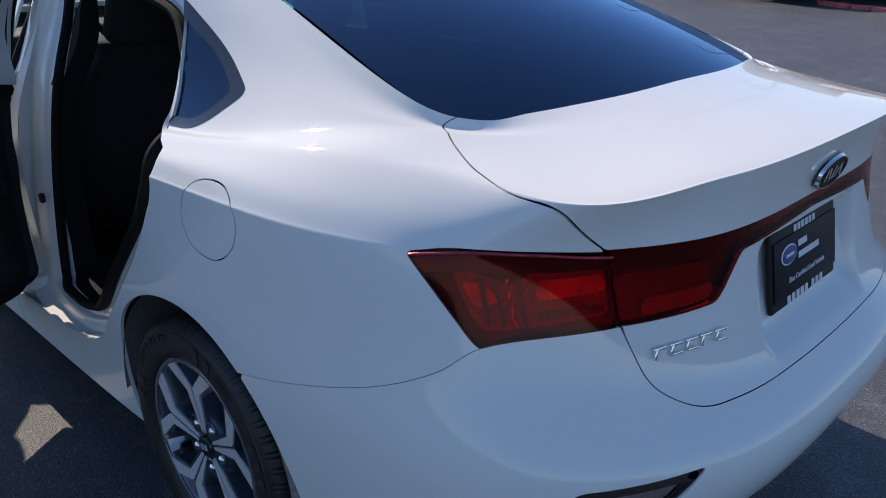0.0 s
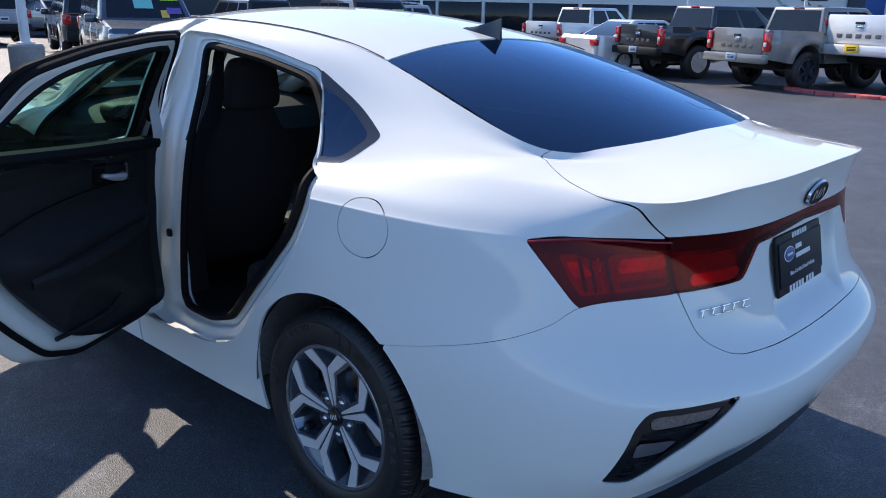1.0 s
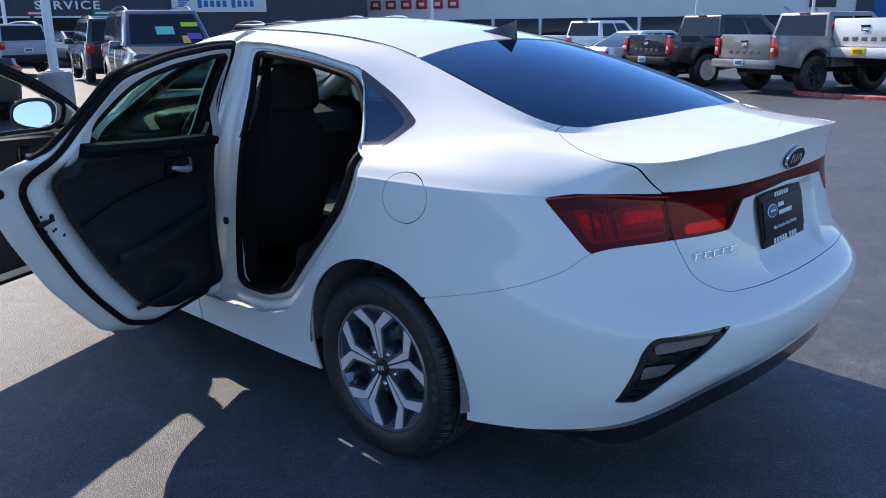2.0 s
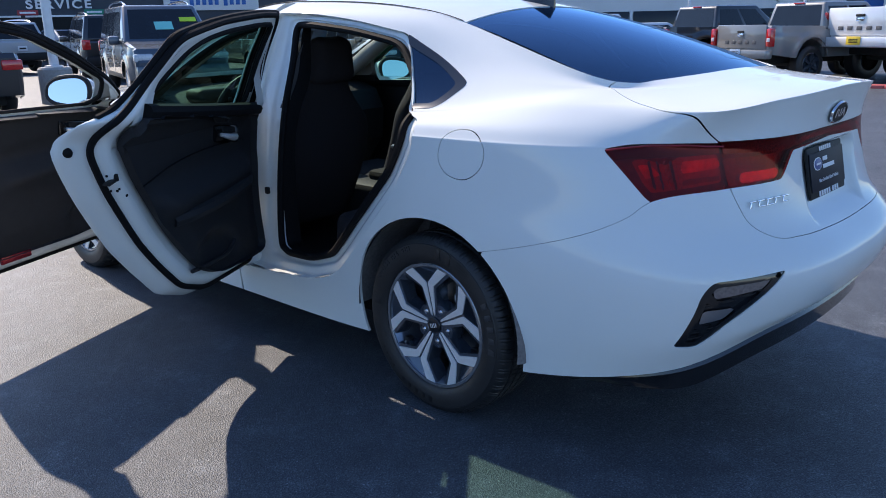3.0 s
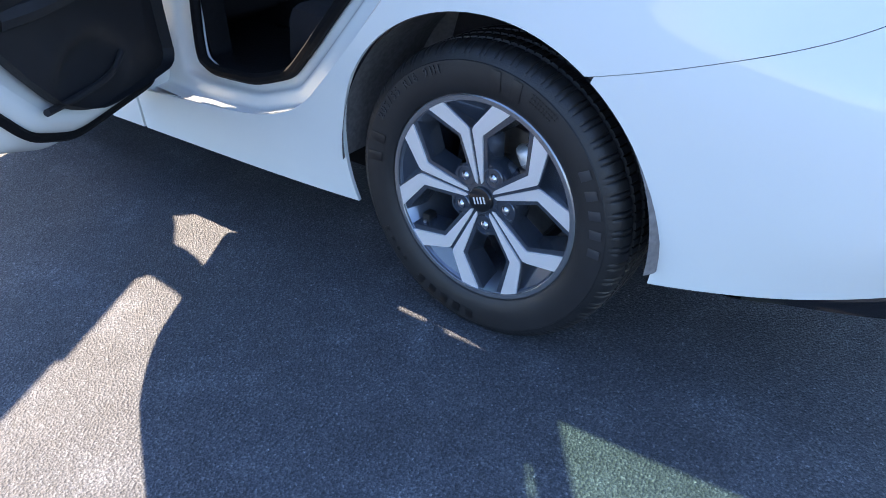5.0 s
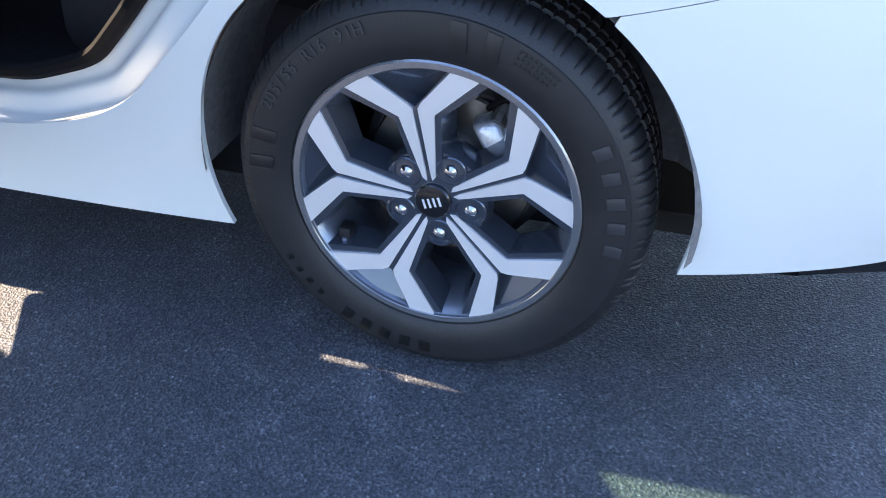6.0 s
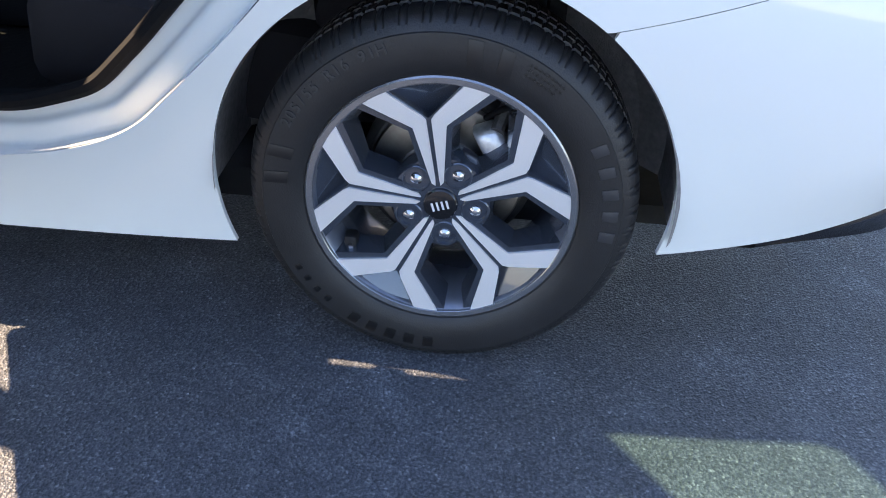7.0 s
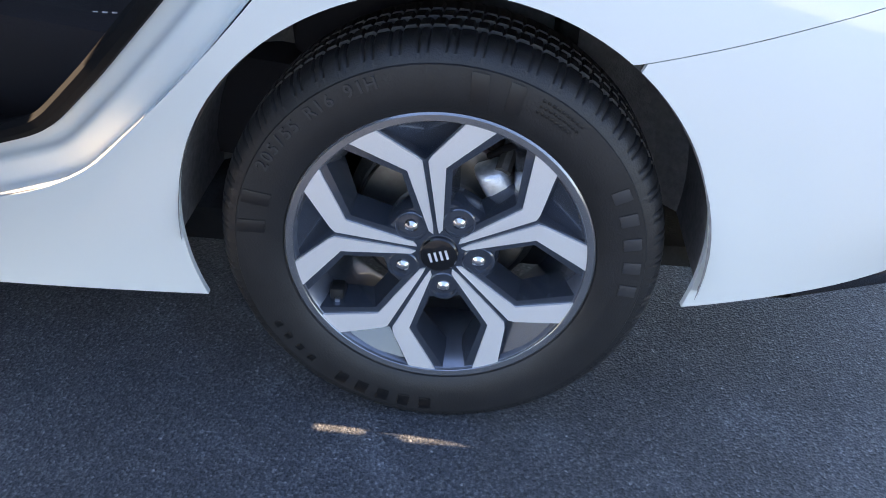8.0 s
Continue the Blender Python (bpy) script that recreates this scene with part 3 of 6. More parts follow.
for sgn in (-1, 1):
    sheet("smoked_band", skin_inner(P, 0.004), np.minimum(F_lamp_lid - .003, np.where(X * sgn > .30, Z - .919 - .012 * np.clip((.42 - np.abs(X)) / .12, 0, 1), -1.0)), SMOKED, lamp_lid)
    sheet("light_guide", skin_inner(P, 0.015), np.minimum(np.where(X * sgn > .36, F_lamp_lid - .005, -1.0), .908 - Z), GUIDE_DIM, lamp_lid)
REVERSE = [(.515, .838), (.372, .842), (.350, .868), (.505, .866)]
for sgn in (-1, 1):
    poly = [(sgn * a, z) for a, z in REVERSE]
    sheet("reverse_lamp", skin_inner(P, 0.010), np.where(Y < -.7, sd_poly(X, Z, round_poly(poly, .01)), -1.0), BRIGHT, lamp_lid)
sheet("light_bar", skin_inner(P, 0.012), np.where(Y < -.7, sd_poly(X, Z, round_poly([(-.22, .938), (.22, .938), (.22, .924), (-.22, .924)], .004)), -1.0), GUIDE, lamp_lid)
for side in (-1, 1):
    half_sel = (Y < -.3) & (X * side > 0)
    F_lamp = np.minimum.reduce([np.where(half_sel, sd_poly(S, Z, LAMP), -1.0), -sd_poly(X, Q, LID) - .0012])
    lamp = sheet("tail_lamp", skin_inner(P, 0.001), F_lamp, RED, car, flange=0.014, label="dark red wraparound tail lamp")
    sheet("lamp_housing", skin_inner(P, 0.022), F_lamp + 0.002, HOUSING, lamp)
    for gp, gm, deep in (([(.085, .912), (.030, .915), (-.052, .898), (-.100, .918), (-.278, .922), (-.282, .846), (.010, .826), (.040, .850)], GUIDE, .017),
                         ([(-.112, .906), (-.270, .912), (-.274, .884), (-.108, .874)], GUIDE_HOT, .013), ([(.062, .898), (.012, .900), (-.030, .872), (.030, .862)], GUIDE_HOT, .013),
                         ([(-.118, .858), (-.274, .866), (-.276, .852), (-.112, .842)], GUIDE_DIM, .013)):
        sheet("light_guide", skin_inner(P, deep), np.where(half_sel & (tail_Y > -.86), np.minimum(sd_poly(S, Z, round_poly(gp, .003)), F_lamp - .004), -1.0), gm, lamp)
    for s0, wide, gm in ((.012, .012, SMOKED), (-.022, .010, SMOKED), (-.050, .008, BRIGHT), (-.072, .012, SMOKED), (-.094, .005, BRIGHT)):
        rib = np.array([(s0 + .014, .912), (s0 + .014 - wide, .912), (s0 - .012 - wide, .830), (s0 - .012, .830)])
        sheet("guide_rib", skin_inner(P, 0.008), np.minimum(np.where(half_sel & (tail_Y > -.86), F_lamp - .004, -1.0), sd_poly(S, Z, rib)), gm, lamp)
    band = np.interp(S, [-.30, -.10, .03, .10, .20], [.922, .919, .917, .914, .905])
    sheet("smoked_band", skin_inner(P, 0.004), np.minimum(np.where(half_sel, F_lamp - .003, -1.0), Z - band), SMOKED, lamp)


# bright upper lip of the lamps
half_pts = P[(Y < -.3)]
hs, hz = half_pts[:, 1] + np.abs(half_pts[:, 0]), half_pts[:, 2]


def lamp_point(side, sv, z):
    d = (hs - sv) ** 2 + (hz - z) ** 2 + 10 * (half_pts[:, 0] * side < .3)
    return Vector(half_pts[int(np.argmin(d))])


for side in (-1, 1):
    row = [lamp_point(side, a, b) + Vector((side * .001, -.001, 0)) for a, b in zip(np.linspace(.172, -.27, 30), hermite([0, .2, .6, 1], np.array([[.934], [.945], [.9475], [.944]]), np.linspace(0, 1, 30))[:, 0])]
    for _ in range(14):
        row = row[:1] + [(row[i - 1] + row[i] * 2 + row[i + 1]) / 4 for i in range(1, len(row) - 1)] + row[-1:]
    tube("lamp_lip", row, .003, GUIDE, car, label="bright red lip over the tail lamp")

# front half, both sides
us = np.arange(-3.06, 3.06, 0.02)
vs = np.arange(0, 9.001, 0.09)
P = skin(us, vs)
X, Y, Z = P[..., 0], P[..., 1], P[..., 2]
left = X < 0
F_f = np.minimum.reduce([-sd_poly(Y, Z, FRONT_DOOR) - GAP, -arch_sd(Y, Z, ARCH_R, 2.70), np.where(left & (Z < 1.325) & (Z > .30), Y - 1.175, Y - 1.142)])
sheet("front_body", P, F_f, WHITE, car, flange=0.022, label="white wings, bonnet and nose")
us = np.arange(1.6, 3.4, 0.012)
P = skin(us, np.arange(0, 9.001, 0.07))
Pr = P * np.array([-1, 1, 1])
X, Y, Z = P[..., 0], P[..., 1], P[..., 2]
sheet("front_door", Pr, np.minimum(sd_poly(Y, Z, FRONT_DOOR) - GAP, -sd_poly(Y, Z, FRONT_WINDOW)), WHITE, car, flange=0.03, flip=True)

# roof, rear window and windscreen
gx, gy = np.meshgrid(np.linspace(-.60, .60, 121), np.linspace(-.65, 2.45, 311), indexing="ij")
gz = top_z(gx, gy)
loop = line_at("edge", np.linspace(0, 2 * U_END, 500, endpoint=False))[:, :2]
F_loop = sd_poly(gx, gy, loop)
TOPS = np.stack([gx, gy, gz], 2)
BACK_EDGE, FRONT_EDGE = 0.145 - 0.06 * gx * gx, 1.46 + 0.02 * gx * gx
roof = sheet("roof", TOPS, np.minimum.reduce([F_loop - 0.004, gy - BACK_EDGE, FRONT_EDGE - gy]), WHITE, car, flange=0.015)
sheet("rear_window", TOPS - np.array([0, 0, 0.003]), np.minimum(F_loop - 0.002, BACK_EDGE - gy - 0.003), GLASS_DARK, car, label="dark tinted rear window")
sheet("windscreen", TOPS - np.array([0, 0, 0.003]), np.minimum(F_loop - 0.002, gy - FRONT_EDGE - 0.003), GLASS_CLEAR, car)

# ---- the car's openings, doors and inside ----
from mathutils.kdtree import KDTree
side_grid = skin(np.linspace(1.3, 5.0, 220), np.linspace(0, 9, 180)).reshape(-1, 3)
side_tree = KDTree(len(side_grid))
for i, p in enumerate(side_grid):
    side_tree.insert((0, p[1], p[2]), i)
side_tree.balance()


def side_x(y, z):
    """Where the left skin lies at (y, z)."""
    near = side_tree.find_n((0, y, z), 14)
    q = side_grid[[i for _, i, _ in near]]
    w = 1 / (np.array([d for _, _, d in near]) + 0.006)
    A = np.stack([np.ones(len(q)), q[:, 1] - y, q[:, 2] - z], 1)
    ata = A.T @ (A * w[:, None]) + np.diag([0, 1e-3, 1e-3]) * w.sum()
    x = float(np.linalg.solve(ata, A.T @ (q[:, 0] * w))[0])
    return min(max(x, q[:, 0].min() - .002), q[:, 0].max() + .002)


def smooth_step(a, b, x):
    t = min(max((x - a) / (b - a), 0), 1)
    return t * t * (3 - 2 * t)


def resample(poly, n):
    p = np.vstack([poly, poly[:1]])
    d = np.concatenate([[0], np.cumsum(np.linalg.norm(np.diff(p, axis=0), axis=1))])
    t = np.linspace(0, d[-1], n, endpoint=False)
    return np.stack([np.interp(t, d, p[:, 0]), np.interp(t, d, p[:, 1])], 1)


def ring_points(poly, inset, depth, belt=1.0, upper=0.4, calm=0):
    """A closed ring on the left skin, moved in from its outline and into the car; less above the belt."""
    p = np.asarray(poly)
    full = inset_poly(p, 1.0) - p
    out = []
    for (y, z), v in zip(p, full):
        k = 1 - (1 - upper) * smooth_step(belt - 0.16, belt + 0.08, z)
        yy, zz = y + v[0] * inset * k, z + v[1] * inset * k
        out.append(Vector((side_x(yy, zz) + depth * k, yy, zz)))
    n = len(out)
    for _ in range(int(max(inset - .02, 0) * calm)):
        out = [(out[i - 1] + out[i] * 2 + out[(i + 1) % n]) / 4 for i in range(n)]
    return out


def strip(name, rings, material, parent, label=""):
    bm = bmesh.new()
    vs = [[bm.verts.new(p) for p in r] for r in rings]
    n = len(vs[0])
    for a, b in zip(vs, vs[1:]):
        for k in range(n):
            bm.faces.new((a[k], a[(k + 1) % n], b[(k + 1) % n], b[k]))
    return part(name, bm, material, parent, label, sharp_angle=1.3)


def dense(ctrl, each=12, calm=8):
    """A closed line through corresponding control points, cut into equal shares and eased."""
    c = np.asarray(ctrl, float)
    nxt = np.roll(c, -1, 0)
    p = np.concatenate([a + (b - a) * np.linspace(0, 1, each, endpoint=False)[:, None] for a, b in zip(c, nxt)])
    for _ in range(calm):
        p = (np.roll(p, 1, 0) + 2 * p + np.roll(p, -1, 0)) / 4
    return p


def band(lines, depths, share, steps, sink=0.0):
    """Rings of a band between lines on the left skin: share picks where between the lines, each with its own depth."""
    rows = []
    for f, d in share:
        k = min(int(f), len(lines) - 2)
        q = lines[k] + (lines[k + 1] - lines[k]) * (f - k)
        x = np.array([side_x(y, z) for y, z in q]) + np.asarray(depths) * (d + max(1 - d, 0) * sink)
        for k in range(70):
            eased = (np.roll(x, 1) + 2 * x + np.roll(x, -1)) / 4
            w = 1.0 if k < 10 and d > .1 else np.clip(np.asarray(sink) / .3, 0, 1)
            x = x + (eased - x) * w
        rows.append([(a, y, z) for a, (y, z) in zip(x, q)])
    rows = np.array(rows)
    fine = hermite(list(range(len(rows))), rows.reshape(len(rows), -1), np.linspace(0, len(rows) - 1, steps)).reshape(steps, -1, 3)
    return [[Vector(p) for p in r] for r in fine]


# the rear opening and the line of its seal
OPENING = dense([(1.155, .305), (.90, .315), (.66, .335), (.50, .385), (.40, .475), (.30, .575), (.140, .757), (.062, .90), (.060, .980), (.168, 1.006), (.322, 1.247), (.62, 1.302),
                 (.90, 1.330), (1.10, 1.335), (1.148, .99)], calm=3)
OPENING_SEAL = dense([(.985, .390), (.88, .388), (.69, .402), (.555, .445), (.465, .530), (.372, .628), (.215, .797), (.148, .92), (.148, 1.0), (.212, 1.07), (.352, 1.215), (.62, 1.262),
                      (.88, 1.288), (1.00, 1.290), (.985, .99)])
SEAL_DEPTH = dense([(v, 0) for v in (.15, .09, .066, .066, .066, .066, .066, .062, .054, .044, .036, .036, .042, .085, .16)])[:, 0]
SINK = dense([(v, 0) for v in (.35, 0, 0, 0, 0, 0, 0, 0, 0, 0, 0, 0, 0, .35, .62)])[:, 0]
jamb = strip("door_jamb", band([OPENING, OPENING_SEAL], SEAL_DEPTH, ((0, .03), (.03, .34), (.12, .50), (.48, .60), (.64, .80), (.90, .90), (1, 1.03)), 37, SINK), WHITE, car, "white painted door jamb")
tube("door_seal", band([OPENING, OPENING_SEAL], SEAL_DEPTH, ((1, .74), (1.03, .75)), 2, SINK)[1], 0.014, RUBBER, jamb, closed=True, label="black rubber door seal")
strip("inner_trim", band([OPENING, OPENING_SEAL], SEAL_DEPTH, ((1.02, 1.02), (1.07, 1.20), (1.09, 1.45)), 3), RUBBER, jamb)
# the front opening
JAMB = hermite([0, 1, 2, 3, 4, 5, 6], np.array([(-.002, .002), (.003, .040), (.016, .066), (.036, .078), (.049, .092), (.066, .100), (.072, .120)]), np.linspace(0, 6, 31))
ring = resample(FRONT_DOOR, 150)
rings = [ring_points(ring, i, d, upper=0.55, calm=700) for i, d in JAMB]
for k, r in enumerate(rings):
    for p in r:
        p.x += .090 * (1 - k / 30) * smooth_step(1.25, 1.18, p.y) * (1 - .6 * smooth_step(.92, 1.20, p.z))
jamb = strip("door_jamb", rings, WHITE, car, "white painted door jamb")
# sunk centre pillar between the two openings
bm = bmesh.new()
last = None
deep = np.array([side_x(1.155, z) + .098 * (1 - .6 * smooth_step(.92, 1.20, z)) for z in np.linspace(.30, 1.33, 40)])
for _ in range(30):
    deep[1:-1] = (deep[:-2] + 2 * deep[1:-1] + deep[2:]) / 4
for x, z in zip(deep, np.linspace(.30, 1.33, 40)):
    row = [bm.verts.new((x + d, y, z)) for d, y in ((.012, 1.125), (0, 1.145), (0, 1.172), (.012, 1.195))]
    if last:
        for k in range(3):
            bm.faces.new((last[k], last[k + 1], row[k + 1], row[k]))
    last = row
part("centre_pillar", bm, WHITE, car)
tube("door_seal", ring_points(ring, .071, .114, upper=0.55, calm=700), 0.012, RUBBER, jamb, closed=True, label="black rubber door seal")
strip("inner_trim", [ring_points(ring, i, d, upper=0.55, calm=700) for i, d in ((.076, .112), (.082, .130), (.086, .19))], TRIM, jamb)


def pane(name, grid, poly, depth, material, parent, grow=0.008, mirror=False):
    """A window pane a little inside the skin."""
    g = grid + np.array([depth, 0, 0])
    yy, zz = g[..., 1], g[..., 2]
    f = sd_poly(yy, zz, poly) + grow
    if mirror:
        g = g * np.array([-1, 1, 1])
    return sheet(name, g, f, material, parent, flip=mirror, solid=0.0)


fine_us = np.arange(1.55, 4.45, 0.012)
fine_vs = np.unique(np.concatenate([np.arange(0, 9.001, 0.07), np.arange(3.9, 4.11, 0.02)]).round(4))
SIDE = skin(fine_us, fine_vs)
for poly in (REAR_WINDOW, QUARTER_WINDOW, FRONT_WINDOW):
    pane("side_window", SIDE, poly, 0.012, GLASS_DARK if poly is not FRONT_WINDOW else GLASS_GREEN, car, mirror=True)
qpane = pane("quarter_window", SIDE, QUARTER_WINDOW, 0.010, GLASS_DARK, car, grow=0.004)
# black corner of the quarter window
QF = round_poly([(.200, 1.024, .01), (.078, 1.030, .03), (.028, 1.088, .02), (.135, 1.147, .2), (.362, 1.234, .01)], .02)
F_q = np.minimum(sd_poly(SIDE[..., 1], SIDE[..., 2], QUARTER_WINDOW) + 0.001, -sd_poly(SIDE[..., 1], SIDE[..., 2], QF))
sheet("quarter_frame", SIDE + np.array([-0.0015, 0, 0]), F_q, BLACK_GLOSS, qpane, flange=0.008)
TRIM_REAR = round_poly([(1.078, .400, .05), (.705, .402, .08), (.570, .450, .1), (.384, .650, .15), (.252, .823, .12), (.189, .935, .06), (.196, 1.005, .03), (.215, 1.026, .01),
                        (.60, .996, .05), (1.085, .960, .01)], .03)
HOLE_REAR = round_poly([(1.035, .945, .02), (.275, 1.015, .02), (.290, 1.105, .03), (.385, 1.200, .08), (.50, 1.245, .1), (.66, 1.272, .2), (.90, 1.294, .2), (1.025, 1.296, .03)], .02)
TRIM_FRONT = round_poly([(2.14, .41, .06), (2.20, .55, .08), (2.17, .88, .05), (2.08, .925, .03), (1.96, .950, .03), (1.245, .962, .02), (1.235, .41, .05)], .03)


# corresponding lines on the rear door: its outline, the seal on its edge and the inner end of the painted edge
PANEL_LINE = dense([(1.155, .315), (.90, .315), (.66, .318), (.505, .372), (.40, .480), (.305, .585), (.165, .775), (.084, .915), (.072, 1.018), (.185, 1.048), (.325, 1.258), (.62, 1.310),
                    (.90, 1.335), (1.10, 1.338), (1.148, .99)], calm=3)
SEAL_LINE = dense([(1.125, .345), (.90, .348), (.675, .351), (.527, .402), (.430, .500), (.336, .608), (.200, .795), (.128, .925), (.130, 1.005), (.196, 1.070), (.333, 1.250), (.62, 1.302),
                   (.90, 1.327), (1.092, 1.330), (1.138, .99)])
INNER_LINE = dense([(1.085, .390), (.90, .392), (.70, .394), (.562, .442), (.464, .534), (.374, .642), (.242, .817), (.176, .930), (.182, 1.010), (.238, 1.080), (.352, 1.228), (.62, 1.275),
                    (.90, 1.300), (1.062, 1.303), (1.096, .99)])
SHUT = hermite([0, 1, 2, 3, 4, 5, 6, 7], np.array([(.003, .02), (.004, .16), (.011, .34), (.020, .47), (.036, .60), (.050, .80), (.064, .92), (.078, .95)]), np.linspace(0, 7, 29))


def build_door(name, poly, window, hinge, degrees, rear, label, lean=(0, 0)):
    """A left-hand door, shaped shut and then swung open about its hinge."""
    Yg, Zg = SIDE[..., 1], SIDE[..., 2]
    sd = sd_poly(Yg, Zg, poly)
    sw = sd_poly(Yg, Zg, window)
    door = sheet(name, SIDE, np.minimum(sd - GAP, -sw), WHITE, car, flange=0.006, label=label)
    ring = resample(poly, 160)
    T = 0.135
    if rear:
        thick = np.array([T * (1 - .64 * smooth_step(.92, 1.14, z)) for _, z in SEAL_LINE])
        faces = band([PANEL_LINE, SEAL_LINE, INNER_LINE], thick, ((.02, .02), (.04, .16), (.35, .36), (.70, .50), (1, .60), (1.3, .80), (1.65, .92), (2, .955)), 29)
        seal = band([PANEL_LINE, SEAL_LINE, INNER_LINE], thick, ((1, .64), (1.02, .70)), 2)[1]
        seal = [p - Vector((0, .012 * smooth_step(1.09, 1.12, p.y), 0)) for p in seal]
    else:
        faces = [ring_points(ring, i, d * T, belt=1.06, upper=0.36) for i, d in SHUT]
        seal = ring_points(ring, .034, .60 * T, belt=1.06, upper=0.36)
    shut = strip("shut_face", faces, WHITE, door, "white painted door edge with latch and screw holes")
    tube("door_seal", seal, 0.011, RUBBER, door, closed=True, label="black rubber seal along the door edge")
    tube("frame_seal", [p for p in ring_points(ring, .000, .018, upper=0.5) if p.z > 1.03], 0.011, RUBBER, door)
    # inner skin
    kz = 1 - 0.64 * np.clip((Zg - .92) / .22, 0, 1) ** 2 * (3 - 2 * np.clip((Zg - .92) / .22, 0, 1))
    inner = np.copy(SIDE)
    inner[..., 0] += 0.95 * T * kz
    hole = sd_poly(Yg, Zg, HOLE_REAR) if rear else sw
    sheet("inner_skin", inner, np.minimum(sd_poly(Yg, Zg, INNER_LINE) + .001 if rear else sd - 0.072 * kz, -hole + 0.002), WHITE, door, flip=True)
    # trim panel with its armrest, pocket and insert
    y0, y1 = (.13, 1.10) if rear else (1.22, 2.20)
    F_t = sd_poly(Yg, Zg, TRIM_REAR if rear else TRIM_FRONT)
    trim = np.copy(SIDE)
    rel = (Yg - y0) / (y1 - y0)
    arm_z = .70 + .055 * rel
    arm = 0.040 * np.exp(-((Zg - arm_z) / .045) ** 2) / (1 + np.exp(-(rel - .18) * 30)) + 0.018 / (1 + np.exp((Zg - arm_z + .01) * 90))
    insert = -0.008 / (1 + np.exp(-(Zg - arm_z - .055) * 150)) / (1 + np.exp((Zg - (.905 - .10 * (1 - rel))) * 150))
    pocket = -0.030 / (1 + np.exp(-(.075 - np.hypot((rel - .62) * .50, (Zg - .47) * 0.9)) * 150))
    lip = np.clip((.024 - F_t) / .024, 0, 1) ** 1.5 * np.clip((Zg - .92) / .03, 0, 1)
    trim[..., 0] = SIDE[..., 0] + 0.95 * T * kz + 0.020 + (arm + insert + pocket) * np.clip((.96 - Zg) / .06, 0, 1) * np.clip(F_t / .09, 0, 1) - 0.008 * lip
    sheet("door_trim", trim, F_t, TRIM, door, flange=-0.03, flip=True, label="black moulded door trim with an armrest and pocket")
    # pane, its rubber and the black sail in the frame's corner
    gl = np.copy(SIDE)
    gl[..., 0] += 0.020
    if rear:
        glass = sheet("door_window", gl, sw + 0.012, GLASS_GREEN, door, label="raised green-tinted door window")
        border = .012 + .014 * np.clip((.50 - Yg) / .20, 0, 1)
        sheet("pane_border", gl + np.array([.004, 0, 0]), np.minimum(sw + .014, border - sw), BLACK_PLASTIC, glass, flip=True)
        sheet("pane_border", gl - np.array([.004, 0, 0]), np.minimum(sw + .014, border - sw), BLACK_PLASTIC, glass)
    else:
        glass = door
    tube("window_rubber", ring_points(resample(window, 90), 0.003, .045 / .36, upper=0.36, belt=0.9), 0.010, RUBBER, glass, closed=True)
    # inner handle
    hy, hz = (.865, .900) if rear else (1.80, .87)
    hx = side_x(hy, hz) + T + 0.014
    bm = bmesh.new()
    box_bm(bm, (hx + .004, hy, hz), (.012, .185, .064), .010, Matrix.Rotation(radians(-6), 4, "X"))
    handle = part("inner_handle", bm, BLACK_GLOSS, door, "chrome inner door handle in a black bezel")
    bm = bmesh.new()
    box_bm(bm, (hx + .009, hy + .010, hz + .002), (.014, .10, .046), .008, Matrix.Rotation(radians(-6), 4, "X"))
    part("handle_cup", bm, BLACK_PLASTIC, handle)
    bm = bmesh.new()
    tube_bm(bm, curve_pts([(hx + .012, hy + .055, hz - .016), (hx + .024, hy + .02, hz - .014), (hx + .024, hy - .03, hz - .006), (hx + .014, hy - .058, hz + .002)], 10), [.013, .015, .015, .014, .013, .012, .011, .010, .008, .007])
    # pale half-metal colour stands in for sky reflected in the polished lever
    part("handle_lever", bm, mat("sky_pale_lever", (.82, .83, .85), .33, metal=.55, coat=.5, noise_scale=200, noise_amt=.04) if rear else bpy.data.materials["sky_pale_lever"], handle, "polished pull lever")
    if rear:
        # rubber wiper between the trim's top and the pane
        wiper = []
        for y in np.linspace(.235, 1.075, 40):
            z = float(np.interp(y, [.225, .60, 1.085], [1.044, 1.012, .976])) + .002
            wiper.append(Vector((side_x(y, z) + .95 * T * (1 - .64 * smooth_step(.92, 1.14, z)) + .008, y, z - .005)))
        for _ in range(12):
            wiper = wiper[:1] + [(wiper[i - 1] + wiper[i] * 2 + wiper[i + 1]) / 4 for i in range(1, len(wiper) - 1)] + wiper[-1:]
        tube("pane_wiper", wiper, .025, RUBBER, door, label="black rubber strip along the pane")
        # armrest, pocket lip and speaker grille
        def inside(y, z, out):
            return side_x(y, z) + .95 * T + .020 + out

        bm = bmesh.new()
        tube_bm(bm, curve_pts([(inside(y, z, o), y, z) for y, z, o in ((.46, .655, .004), (.52, .660, .026), (.66, .668, .040), (.85, .684, .042), (.98, .700, .030), (1.03, .712, .006))], 26), .024)
        part("armrest", bm, TRIM, door, "padded black armrest")
        tube("pocket_lip", curve_pts([(inside(y, z, .010), y, z) for y, z in ((.52, .462), (.66, .455), (.80, .462), (.86, .490))], 16), .008, TRIM, door)
        bm = bmesh.new()
        lathe(bm, [(.0001, -.006), (.060, -.006), (.068, -.010), (.074, -.004), (.076, .012)], 36)
        for v in bm.verts:
            v.co.x = -v.co.x
        bmesh.ops.transform(bm, matrix=Matrix.Translation((inside(.93, .555, -.002), .93, .555)), verts=bm.verts)
